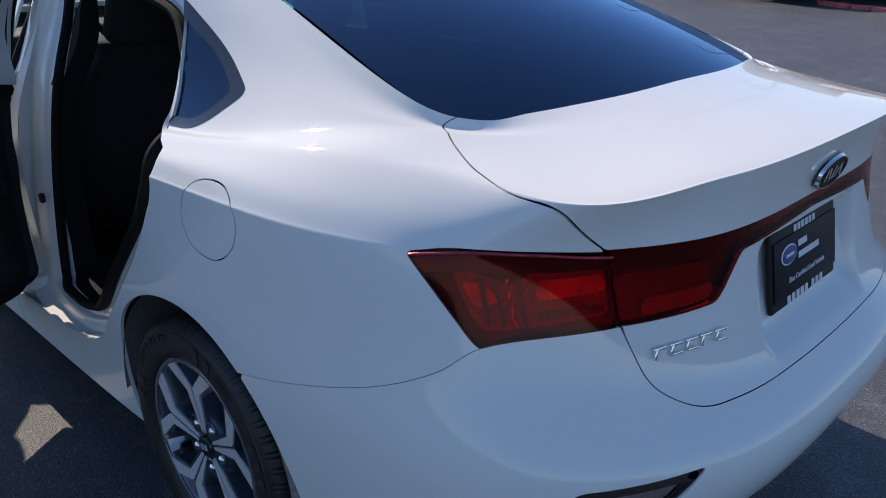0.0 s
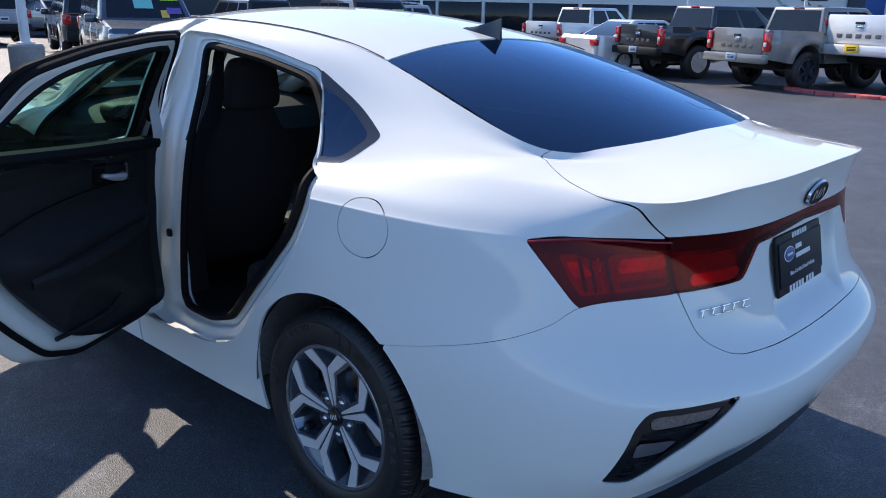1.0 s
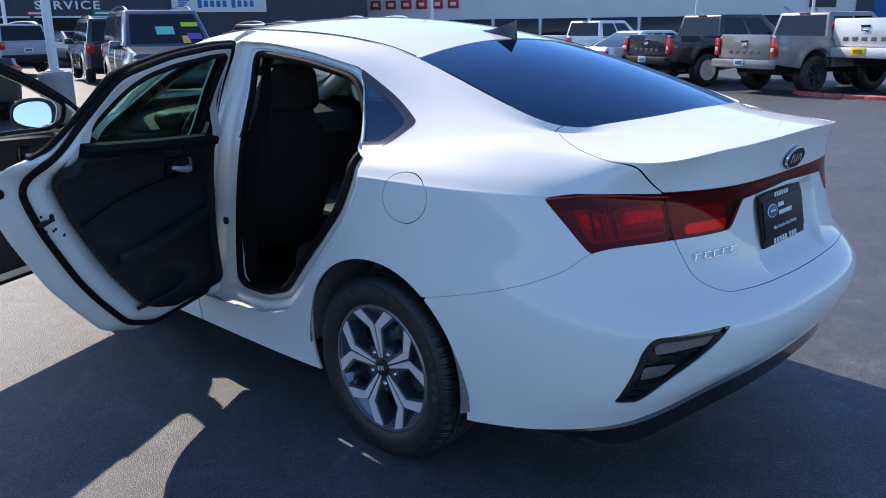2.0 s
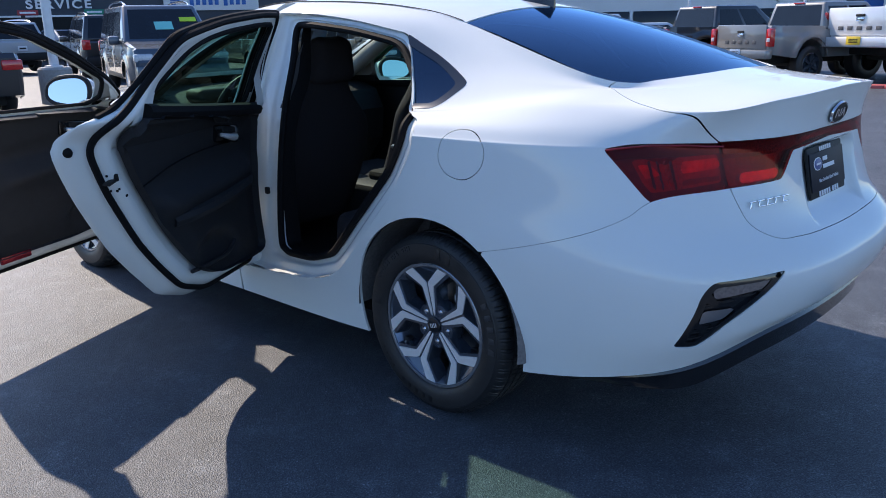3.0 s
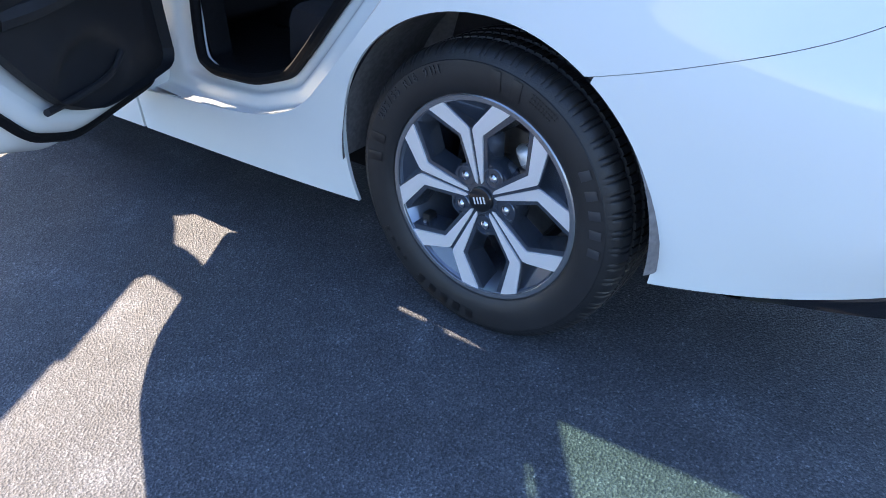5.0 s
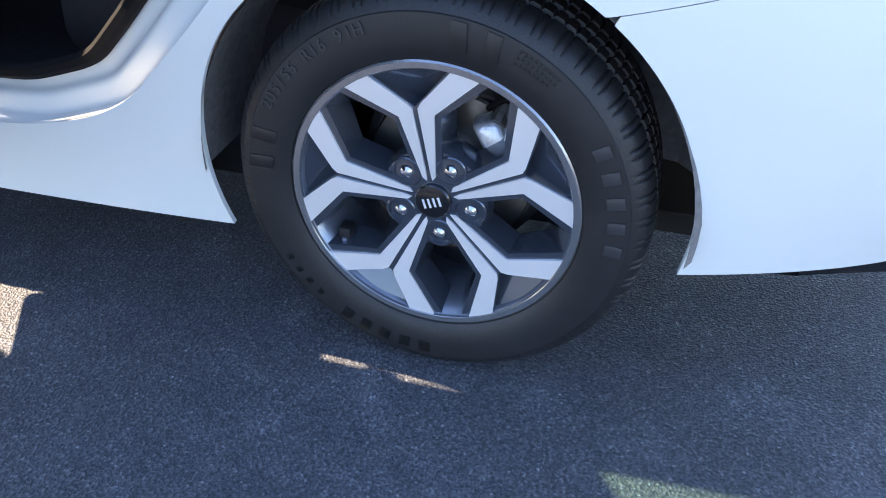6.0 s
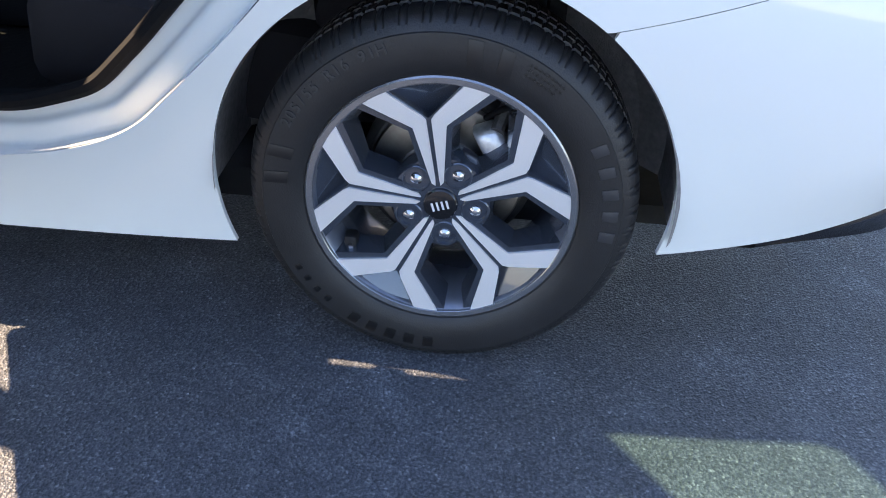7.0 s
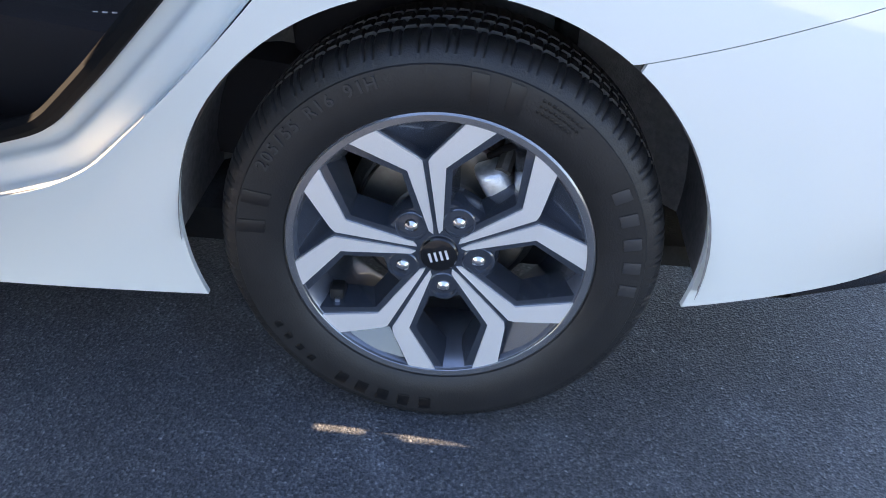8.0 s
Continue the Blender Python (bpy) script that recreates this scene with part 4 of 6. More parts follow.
        part("speaker_grille", bm, BLACK_PLASTIC, door, "round black speaker grille")
        tube("trim_seam", curve_pts([(inside(y, z, .002), y, z) for y, z in ((.30, .80), (.50, .845), (.75, .865), (1.02, .86))], 20), .0025, BLACK_GLOSS, door)
    # latch slot, striker screws and drain hole on the shut face
    ey = float(ring[:, 0].min()) if rear else 1.16
    for dz, dy, r in ((.028, -.004, .004), (-.020, -.010, .004), (-.026, .010, .004), (-.022, .032, .004), (-.046, .040, .007)):
        zz = .83 + dz
        yy = min(p[0] for p in ring if abs(p[1] - zz) < .02) if rear else 1.165
        bm = bmesh.new()
        bmesh.ops.create_uvsphere(bm, u_segments=10, v_segments=6, radius=r)
        bmesh.ops.transform(bm, matrix=Matrix.Translation((side_x(yy, zz) + .95 * T - .006, yy + .056 + dy, zz)), verts=bm.verts)
        part("screw", bm, RUBBER, shut)
    zz = .835
    yy = min(p[0] for p in ring if abs(p[1] - zz) < .02) if rear else 1.165
    bm = bmesh.new()
    box_bm(bm, (side_x(yy, zz) + .95 * T - .010, yy + .060, zz), (.024, .042, .009), .003, Matrix.Rotation(radians(12), 4, "X"))
    box_bm(bm, (side_x(yy, zz) + .95 * T - .008, yy + .082, zz + .012), (.024, .010, .024), .003, Matrix.Rotation(radians(12), 4, "X"))
    part("latch", bm, BLACK_PLASTIC, shut, "black door latch slot")
    zz = .935
    yy = min(p[0] for p in ring if abs(p[1] - zz) < .02) if rear else 1.165
    bm = bmesh.new()
    bmesh.ops.create_uvsphere(bm, u_segments=14, v_segments=8, radius=.017)
    bmesh.ops.transform(bm, matrix=Matrix.Translation((side_x(yy, zz) + .046, yy + .014, zz)) @ Matrix.Diagonal((1, .5, .9, 1)), verts=bm.verts)
    part("rubber_plug", bm, RUBBER, shut)
    # check strap to the pillar
    h = Vector(hinge)
    door.matrix_basis = Matrix.Translation(h) @ Matrix.Rotation(radians(-degrees), 4, "Z") @ Matrix.Rotation(radians(lean[0]), 4, "X") @ Matrix.Rotation(radians(lean[1]), 4, "Y") @ Matrix.Translation((-h.x, -h.y, 0))
    return door


rear_door = build_door("rear_door", REAR_PANEL, REAR_WINDOW, (-.845, 1.160, 0), 59.2, True, "rear passenger door standing wide open", lean=(-.6, 1.0))
front_door = build_door("front_door", FRONT_DOOR, FRONT_WINDOW, (-.895, 2.182, 0), 65.6, False, "driver's door standing wide open")
box("check_strap", (-.852, 1.135, .919), (.15, .014, .046), BLACK_PLASTIC, car, .005, m=Matrix.Rotation(radians(40), 4, "Z"), label="black door check strap")
# blocks added in the hinge gap to cut the sunlight on the ground
for z, h in ((.721, .146), (.415, .12)):
    box("hinge_gap_block", (-.845, 1.150, z), (.095, .045, h), WHITE, car, .008, label="white block added in the hinge gap to cut off sunlight")
# unseen block added inside the sill to stop a light leak
box("sill_light_stop", (-.795, 1.155, .295), (.09, .10, .10), WHITE, car, .006)
# mirrors
for side in (-1, 1):
    bm = bmesh.new()
    bmesh.ops.create_uvsphere(bm, u_segments=36, v_segments=20, radius=1)
    c = Vector((side * .985, 2.09, .995))
    up = Matrix.Rotation(radians(-9), 4, "X")

    def rim(q):
        """Rounded oblong, lower and wider towards the door."""
        e = 2.6
        r = (abs(q.x) ** e + abs(q.z) ** e) ** (1 / e) or 1
        k = math.hypot(q.x, q.z) / r
        return Vector((q.x * k * .132, q.y, q.z * k * (.078 + .012 * q.x * -side) * (1 if q.z > 0 else .82)))

    for v in bm.verts:
        q = rim(v.co)
        q.y = max(v.co.y, -.30) * (.10 if v.co.y > 0 else .09)
        v.co = q
    bmesh.ops.transform(bm, matrix=Matrix.Translation(c) @ up, verts=bm.verts)
    mirror = part("door_mirror", bm, WHITE, front_door if side < 0 else car, "white door mirror")
    ring = [rim(Vector((math.cos(t), 0, math.sin(t)))) for t in np.linspace(0, 2 * math.pi, 40, endpoint=False)]
    tube("mirror_rim", [c + up.to_3x3() @ Vector((q.x * .965, -.024, q.z * .965)) for q in ring], .012, BLACK_PLASTIC, mirror, closed=True)
    bm = bmesh.new()
    bm.faces.new([bm.verts.new(c + up.to_3x3() @ Vector((q.x * .93, -.030, q.z * .93))) for q in ring])
    if side < 0:
        part("mirror_glass", bm, mat("mirror_glass", (.85, .87, .9), .02, metal=1.0, noise_scale=5, noise_amt=.01), mirror)
    else:
        part("mirror_glass", bm, bpy.data.materials["mirror_glass"], mirror)
    box("mirror_stalk", c + Vector((-side * .115, -.005, -.035)), (.09, .05, .04), BLACK_GLOSS, mirror, .012)

# inside
bm = bmesh.new()
box_bm(bm, (0, 1.05, .235), (1.42, 2.5, .07), .02)
part("floor_pan", bm, DARK, car)
bm = bmesh.new()
box_bm(bm, (0, 1.45, .205), (1.30, 3.9, .05), .02)
part("underbody", bm, DARK, car)
lin_us = np.arange(1.6, 5.0, 0.03)
LIN = skin(lin_us, np.arange(0.4, 9.001, 0.12))
LINi = skin_inner(LIN, 0.045)
Ly, Lz = LINi[..., 1], LINi[..., 2]
win = np.maximum.reduce([sd_poly(Ly, Lz, w) for w in (REAR_WINDOW, FRONT_WINDOW, QUARTER_WINDOW)])
sheet("side_lining", LINi * np.array([-1, 1, 1]), np.minimum.reduce([-win + 0.004, 0.99 - Lz, Ly + .45]), TRIM, car)
sheet("pillar_lining", LINi * np.array([-1, 1, 1]), np.minimum.reduce([-win + 0.004, Lz - 0.99, Ly + .02]), LINER, car)
for s in (-1, 1):
    tube("pillar_trim", curve_pts([(s * .655, 2.24, .955), (s * .60, 1.95, 1.085), (s * .545, 1.62, 1.235), (s * .49, 1.42, 1.315)], 16), [.045] * 8 + [.040] * 8, LINER, car, sides=12)
sheet("headliner", TOPS - np.array([0, 0, .035]), np.minimum.reduce([F_loop + .02, gy - BACK_EDGE, FRONT_EDGE - gy]), LINER, car, flip=True)
# parcel shelf and rear bench
box("parcel_shelf", (0, -.20, .985), (1.20, .62, .03), TRIM, car, .01)
box("bench_back", (0, .10, .74), (1.26, .18, .58), SEAT, car, .05, m=Matrix.Rotation(radians(18), 4, "X"), label="black cloth rear bench back")
box("bench_seat", (0, .50, .42), (1.26, .58, .20), SEAT, car, .05, m=Matrix.Rotation(radians(6), 4, "X"), label="black cloth rear bench cushion")
box("boot_wall", (0, -.16, .60), (1.30, .03, .75), DARK, car, .005)
for x in (-.40, .40):
    box("rear_headrest", (x, -.03, 1.035), (.24, .09, .11), SEAT, car, .03)


def front_seat(x):
    """A front seat seen from behind: back, cushion and headrest."""
    bm = bmesh.new()
    n, m = 15, 14
    rings = []
    for i in range(n):
        t = i / (n - 1)
        z = .40 + .645 * t
        yc = 1.33 - .20 * t - .06 * math.sin(t * math.pi)
        half = .250 - .02 * math.cos(t * 6) * .3 - .115 * smooth_step(.66, 1.0, t)
        thick = .085 - .035 * t
        ring = []
        for k in range(4 * m):
            a = 2 * math.pi * k / (4 * m)
            c, s = math.cos(a), math.sin(a)
            ring.append(bm.verts.new((x + half * math.copysign(abs(c) ** .5, c), yc + thick * math.copysign(abs(s) ** .7, s), z)))
        rings.append(ring)
    for a, b in zip(rings, rings[1:]):
        for k in range(4 * m):
            bm.faces.new((a[k], a[(k + 1) % (4 * m)], b[(k + 1) % (4 * m)], b[k]))
    bm.faces.new(rings[0])
    bm.faces.new(rings[-1])
    seat = part("front_seat", bm, SEAT, car, "black cloth front seat back with stitched seams")
    box("seat_cushion", (x, 1.58, .43), (.48, .52, .17), SEAT, seat, .06, segs=3)
    bm = bmesh.new()
    box_bm(bm, (0, 0, 0), (.225, .11, .20), .045, None, 3)
    for v in bm.verts:
        v.co.x *= 1 - 1.7 * v.co.z
    bmesh.ops.transform(bm, matrix=Matrix.Translation((x + .012, 1.085, 1.136)) @ Matrix.Rotation(radians(8), 4, "X"), verts=bm.verts)
    part("headrest", bm, SEAT, seat, "padded black headrest")
    for dx in (-.06, .06):
        tube("headrest_post", [(x + dx, 1.11, .97), (x + dx, 1.095, 1.08)], .007, CHROME, seat)
    box("map_pocket", (x, 1.175, .66), (.36, .02, .30), TRIM_SOFT, seat, .012, m=Matrix.Rotation(radians(14), 4, "X"))
    return seat


front_seat(-.36)
front_seat(.36)
# front seat belt hanging along the pillar
BELT = mat("belt_webbing", (.075, .075, .08), .8, noise_scale=300, noise_amt=.15)
bm = bmesh.new()
prism(bm, [(-.500, .992, 1.265), (-.535, .990, 1.262), (-.695, .992, .962), (-.655, .994, .960)], (0, .004, 0))
part("seat_belt", bm, BELT, car, "pale grey seat belt webbing")
# dash, steering wheel, console
bm = bmesh.new()
prof = [(1.90, .62), (1.88, .80), (1.94, .91), (2.04, .945), (2.2, .965), (2.36, .985), (2.36, .55), (2.05, .45)]
prism(bm, [(-.70, y, z) for y, z in prof], (1.40, 0, 0))
dash = part("dashboard", bm, TRIM, car, "dark moulded dashboard")
box("instrument_hood", (-.36, 1.95, .955), (.36, .16, .07), TRIM, dash, .03, segs=3)
box("centre_screen", (0, 1.87, .93), (.24, .03, .13), BLACK_GLOSS, dash, .01, m=Matrix.Rotation(radians(-10), 4, "X"))
sc, sr = Vector((-.36, 1.72, .895)), .182
mrot = Matrix.Rotation(radians(-66), 3, "X")
steer = tube("steering_wheel", [sc + mrot @ Vector((sr * math.cos(a), sr * math.sin(a), 0)) for a in np.linspace(0, 2 * math.pi, 40, endpoint=False)], .015, BLACK_PLASTIC, car, closed=True, label="black steering wheel with bright spokes")
for a in (180, 0, 270):
    tube("wheel_spoke", [sc + mrot @ Vector((.05 * math.cos(radians(a)), .05 * math.sin(radians(a)), -.02)), sc + mrot @ Vector((.175 * math.cos(radians(a)), .175 * math.sin(radians(a)), 0))], [.018, .012], SATIN, steer)
box("wheel_hub", sc + mrot @ Vector((0, 0, -.02)), (.14, .12, .05), BLACK_PLASTIC, steer, .02, m=mrot.to_4x4())
box("centre_console", (0, 1.25, .40), (.20, .95, .26), TRIM, car, .03)
box("console_lid", (0, 1.02, .575), (.17, .30, .05), TRIM_SOFT, car, .02)
box("buckle_rest", (.10, 1.12, .70), (.10, .045, .018), SATIN, car, .006)

# lower rear valance, gloss black, with the tow eye recess
us = np.arange(4.78, 2 * U_END - 4.78, 0.03)
a = line_at("bottom", us)
drop = np.array([smooth_step(0, .45, min(u - 4.78, 2 * U_END - 4.78 - u)) for u in us])[:, None]
lip = a + np.array([0, -.004, -.012]) * (.12 + .88 * drop)
dip = a + np.array([0, .014, -.024]) * (.12 + .88 * drop)
b = a + np.array([0, .020, -.082]) * (.10 + .90 * drop)
c = a + np.array([0, .060, -.092]) * (.10 + .90 * drop)
d = a + np.array([0, .32, -.060]) * (.25 + .75 * drop)
up = a + np.array([0, .010, .012])
G = np.stack([d, c, b, dip, lip, up], 1)
sheet("rear_valance", G, np.ones(G.shape[:2]), BLACK_GLOSS, car, label="gloss black lower bumper valance")
# wheel arch liners
ARCH_FELT = mat("felt_arch_liner", (.20, .185, .18), .9, noise_scale=90, noise_amt=.25, bump=.2, bump_scale=300, stain=.25, stain_scale=8)
for yc in (0.0, 2.70):
    for side in (-1, 1):
        bm = bmesh.new()
        n = 40
        rows = []
        for x, r in ((.862, .364), (.84, .375), (.60, .385), (.56, .34), (.56, .05)):
            rows.append([bm.verts.new((side * x, yc + r * math.cos(t), .312 + r * math.sin(t))) for t in np.linspace(radians(-2), radians(187), n)])
        for r0, r1 in zip(rows, rows[1:]):
            for k in range(n - 1):
                bm.faces.new((r0[k], r0[k + 1], r1[k + 1], r1[k]))
        part("arch_liner", bm, ARCH_FELT, car)

# antenna fin
bm = bmesh.new()
secs = []
for t in np.linspace(0, 1, 9):
    y = .285 - .155 * t
    hgt = .065 * t ** 1.3 + .004
    half = .028 * (1 - .75 * t)
    zb = float(top_z(np.array([0.0]), np.array([y]))[0])
    secs.append([bm.verts.new(p) for p in ((-half, y, zb - .004), (-half * .45, y, zb + hgt * .55), (-.002, y + .0, zb + hgt), (.002, y, zb + hgt), (half * .45, y, zb + hgt * .55), (half, y, zb - .004))])
for a, b in zip(secs, secs[1:]):
    for k in range(5):
        bm.faces.new((a[k], a[k + 1], b[k + 1], b[k]))
bm.faces.new(secs[0])
bm.faces.new(secs[-1])
part("antenna_fin", bm, BLACK_GLOSS, car, "black shark-fin aerial")
for side in (-1, 1):
    pts = [(side * -p[0], p[1], p[2] + .003) for p in line_at("edge", np.linspace(2.35, 4.24, 40))]
    tube("roof_moulding", pts, .0018, BLACK_PLASTIC, car)


# ---- wheels ----
INK_SILVER = mat("cap_silver", (.75, .75, .76), .35, metal=.3, noise_scale=200, noise_amt=.04)
SPOKE_FACE = [(.0030, .044), (.0040, .148), (.0100, .1560), (.0600, .1985), (.0980, .1835), (.0260, .1365), (.0098, .038), (.0040, .0325)]


def build_wheel(x_face, yc, zc, side, turn):
    """Alloy wheel with five split spokes, tyre, nuts and brake. Built for the left side, facing -x."""
    wheel = new("wheel")
    wheel.parent = car
    n = 660

    # tyre
    prof = [(.206, .030), (.2165, .010), (.220, .000), (.228, -.0055), (.245, -.0095), (.266, -.011), (.284, -.009), (.2855, -.0065), (.296, -.002), (.3045, .006), (.310, .015),
            (.3135, .027), (.3145, .040), (.3075, .0415), (.3075, .0485), (.3155, .050), (.3160, .075), (.3085, .0765), (.3085, .0845), (.3160, .086), (.3160, .110), (.3085, .1115),
            (.3085, .1195), (.3155, .121), (.3145, .150), (.310, .175), (.296, .192), (.266, .200), (.23, .192), (.206, .17)]
    bm = bmesh.new()
    rings = []
    for j, (r, a) in enumerate(prof):
        ring = []
        for k in range(n):
            rr = r
            if 9 <= j <= 12 and k % 4 == 0 and (k // 4) % 3 != 1:
                rr -= .0036
            if 15 <= j <= 24 and j not in (17, 18, 21, 22) and k % 6 == (2 if j > 18 else 0):
                rr -= .004
            t = 2 * math.pi * (k + (0.9 * (a / .05) if 9 <= j <= 24 else 0)) / n
            z = rr * math.sin(t)
            ring.append(bm.verts.new((x_face + a, rr * math.cos(t), max(z, -zc + .001))))
        rings.append(ring)
    for a, b in zip(rings, rings[1:]):
        for k in range(n):
            bm.faces.new((a[k], a[(k + 1) % n], b[(k + 1) % n], b[k]))
    tyre = part("tyre", bm, TYRE, wheel, "black road tyre with moulded sidewall lettering", sharp_angle=0.6)
    # rim lip and barrel
    bm = bmesh.new()
    lathe(bm, [(.2060, .006), (.2062, .0012), (.2072, .0002), (.2155, -.0004), (.2185, .0015), (.2190, .012)], 120)
    lip = part("rim_lip", bm, mat("rim_edge", (.30, .31, .33), .24, metal=.8, noise_scale=700, noise_amt=.05), wheel, "dark painted rim edge")
    lip.location.x = x_face
    bm = bmesh.new()
    lathe(bm, [(.2180, .006), (.2045, .005), (.2025, .008), (.1955, .022), (.1885, .038), (.1845, .060), (.183, .15), (.195, .185)], 96)
    rim = part("rim", bm, mat("wheel_barrel", (.17, .19, .23), .24, metal=.6, coat=.6, noise_scale=60, noise_amt=.12), wheel, "grey painted wheel barrel")
    rim.location.x = x_face

    for i in range(5):
        phi = radians(turn + 72 * i)
        bm = bmesh.new()
        # body: two arms and the stem, each dished towards the middle
        for sgn in (1, -1):
            arm = [(sgn * a, b) for a, b in [(0, .028), (.018, .030), (.034, .131), (.109, .176), (.100, .197), (.058, .201), (.004, .153), (0, .15)]]
            pts = []
            for a, b in arm:
                dish = .010 * smooth_step(.19, .03, b)
                pts.append(Vector((x_face + .0055 + dish, -a * math.cos(phi) - b * math.sin(phi), b * math.cos(phi) - a * math.sin(phi))))
            back = []
            for a, b in arm:
                k = 1.28 if a * sgn > .02 and b < .19 else 1.0
                aa = a * k + (sgn * .010 if .01 < a * sgn < .03 else 0)
                bb = min(b, .196)
                back.append(Vector((x_face + .055, -aa * math.cos(phi) - bb * math.sin(phi), bb * math.cos(phi) - aa * math.sin(phi))))
            va = [bm.verts.new(p) for p in pts]
            vb = [bm.verts.new(p) for p in back]
            bm.faces.new(va)
            m = len(va)
            for q in range(m):
                bm.faces.new((va[q], vb[q], vb[(q + 1) % m], va[(q + 1) % m]))
        # sunk triangle between the arms
        tri = [(-.062, .2005), (0, .150), (.060, .2005), (.03, .2045), (0, .206), (-.03, .2045)]
        pts = [Vector((x_face + (.008 if b > .16 else .036), -a * math.cos(phi) - b * math.sin(phi), b * math.cos(phi) - a * math.sin(phi))) for a, b in tri]
        bm.faces.new([bm.verts.new(p) for p in pts])
        spoke = part("spoke", bm, ALLOY_DARK, wheel, "grey split spoke with machined faces", sharp_angle=0.5)
        for sgn in (1, -1):
            bm = bmesh.new()
            pts = []
            for a, b in SPOKE_FACE:
                dish = .010 * smooth_step(.19, .03, b)
                pts.append((x_face + .002 + dish, -sgn * a * math.cos(phi) - b * math.sin(phi), b * math.cos(phi) - sgn * a * math.sin(phi)))
            prism(bm, pts, (.004, 0, 0))
            part("spoke_face", bm, ALLOY, spoke)
        # wheel nut between spokes
        psi = phi + math.pi
        c = Vector((0, -.0572 * math.sin(psi), .0572 * math.cos(psi)))
        bm = bmesh.new()
        lathe(bm, [(.0235, .014), (.0215, .0125), (.0190, .0125), (.0180, .030), (.0180, .034)], 24, centre=c)
        cup = part("nut_seat", bm, ALLOY_DARK, wheel)
        cup.location.x = x_face
        bm = bmesh.new()
        lathe(bm, [(.0001, .0085), (.0045, .0092), (.0090, .0125), (.0110, .0165), (.0118, .021), (.0118, .034)], 18, centre=c)
        nut = part("wheel_nut", bm, CHROME, wheel, sharp_angle=0.4)
        nut.location.x = x_face
    bm = bmesh.new()
    lathe(bm, [(.0001, .014), (.045, .014), (.079, .017), (.086, .030), (.086, .06)], 60)
    hub = part("hub", bm, ALLOY_DARK, wheel)
    hub.location.x = x_face
    bm = bmesh.new()
    lathe(bm, [(.0001, .0045), (.018, .005), (.0255, .0065), (.0275, .009), (.0280, .016)], 40)
    cap = part("centre_cap", bm, BLACK_GLOSS, wheel, "gloss black centre cap with a silver mark")
    cap.location.x = x_face
    # plain silver mark on the cap
    for da, tilt in ((-.012, 0), (-.004, 0), (.004, 0), (.012, 0)):
        ph = radians(turn + 172)
        m = Matrix.Translation((x_face + .0050, -da * math.cos(ph), -da * math.sin(ph))) @ Matrix.Rotation(ph, 4, "X") @ Matrix.Rotation(radians(tilt), 4, "X")
        box("cap_mark", (0, 0, 0), (.0012, .0036, .0150), INK_SILVER, cap, 0.0, m=None).matrix_basis = Matrix.Translation((-x_face, 0, 0)) @ m
    # brake disc, hat and caliper
    bm = bmesh.new()
    lathe(bm, [(.060, .075), (.066, .080), (.068, .105), (.128, .106), (.131, .109), (.131, .116), (.128, .118)], 60)
    disc = part("brake_disc", bm, STEEL, wheel)
    disc.location.x = x_face
    bm = bmesh.new()
    lathe(bm, [(.0001, .118), (.135, .120), (.150, .135), (.150, .15)], 40)
    plate = part("backing_plate", bm, CAST, wheel)
    plate.location.x = x_face
    if yc == 0:
        bm = bmesh.new()
        bmesh.ops.create_uvsphere(bm, u_segments=18, v_segments=10, radius=1)
        for v in bm.verts:
            v.co = Vector((v.co.x * .03, math.copysign(abs(v.co.y) ** .4, v.co.y) * .024, math.copysign(abs(v.co.z) ** .4, v.co.z) * .036 + .010 * v.co.y))
        bmesh.ops.transform(bm, matrix=Matrix.Translation((x_face + .082, -.078, .082)) @ Matrix.Rotation(radians(-30), 4, "X"), verts=bm.verts)
        cal = part("brake_caliper", bm, mat("cast_alloy", (.62, .63, .65), .38, metal=.7, noise_scale=90, noise_amt=.2, bump=.15, bump_scale=250), wheel, "grey cast brake caliper")
        tube("caliper_bolt", [(x_face + .06, -.080, .112), (x_face + .10, -.095, .150)], .012, CAST, cal)
        tube("brake_hose", curve_pts([(x_face + .09, -.06, .12), (x_face + .07, -.085, .145), (x_face + .08, -.12, .150), (x_face + .12, -.14, .14)], 14), .005, RUBBER, cal)
        box("caliper_bracket", (x_face + .10, -.095, .035), (.03, .035, .10), CAST, cal, .008)
    # valve
    box("valve", (x_face + .035, .150, -.098), (.03, .022, .030), BLACK_PLASTIC, wheel, .006)
    tube("valve_stem", [(x_face + .015, .148, -.100), (x_face + .035, .150, -.098)], .004, SATIN, wheel)
    wheel.location = (0, yc, zc)
    if side > 0:
        wheel.rotation_euler = (0, 0, math.pi)
    return wheel


build_wheel(-.858, 0.0, .304, -1, -9.0)
build_wheel(-.858, 2.70, .304, -1, 20.0)
build_wheel(-.858, 0.0, .304, 1, 40.0)
build_wheel(-.858, 2.70, .304, 1, 55.0)

# ---- marks and fittings on the tail ----
tail_pts = tail_P.reshape(-1, 3)
tail_nrm = skin_normals(tail_P).reshape(-1, 3)
tail_tree = KDTree(len(tail_pts))
for i, p in enumerate(tail_pts):
    tail_tree.insert((p[0], 0, p[2]) if p[1] < -.6 and p[2] < 1.05 else (9, 9, 9), i)
tail_tree.balance()


def rear_at(x, z):
    """Point and outward normal of the tail at (x, z)."""
    _, i, _ = tail_tree.find((x, 0, z))
    return Vector(tail_pts[i]), Vector(tail_nrm[i])


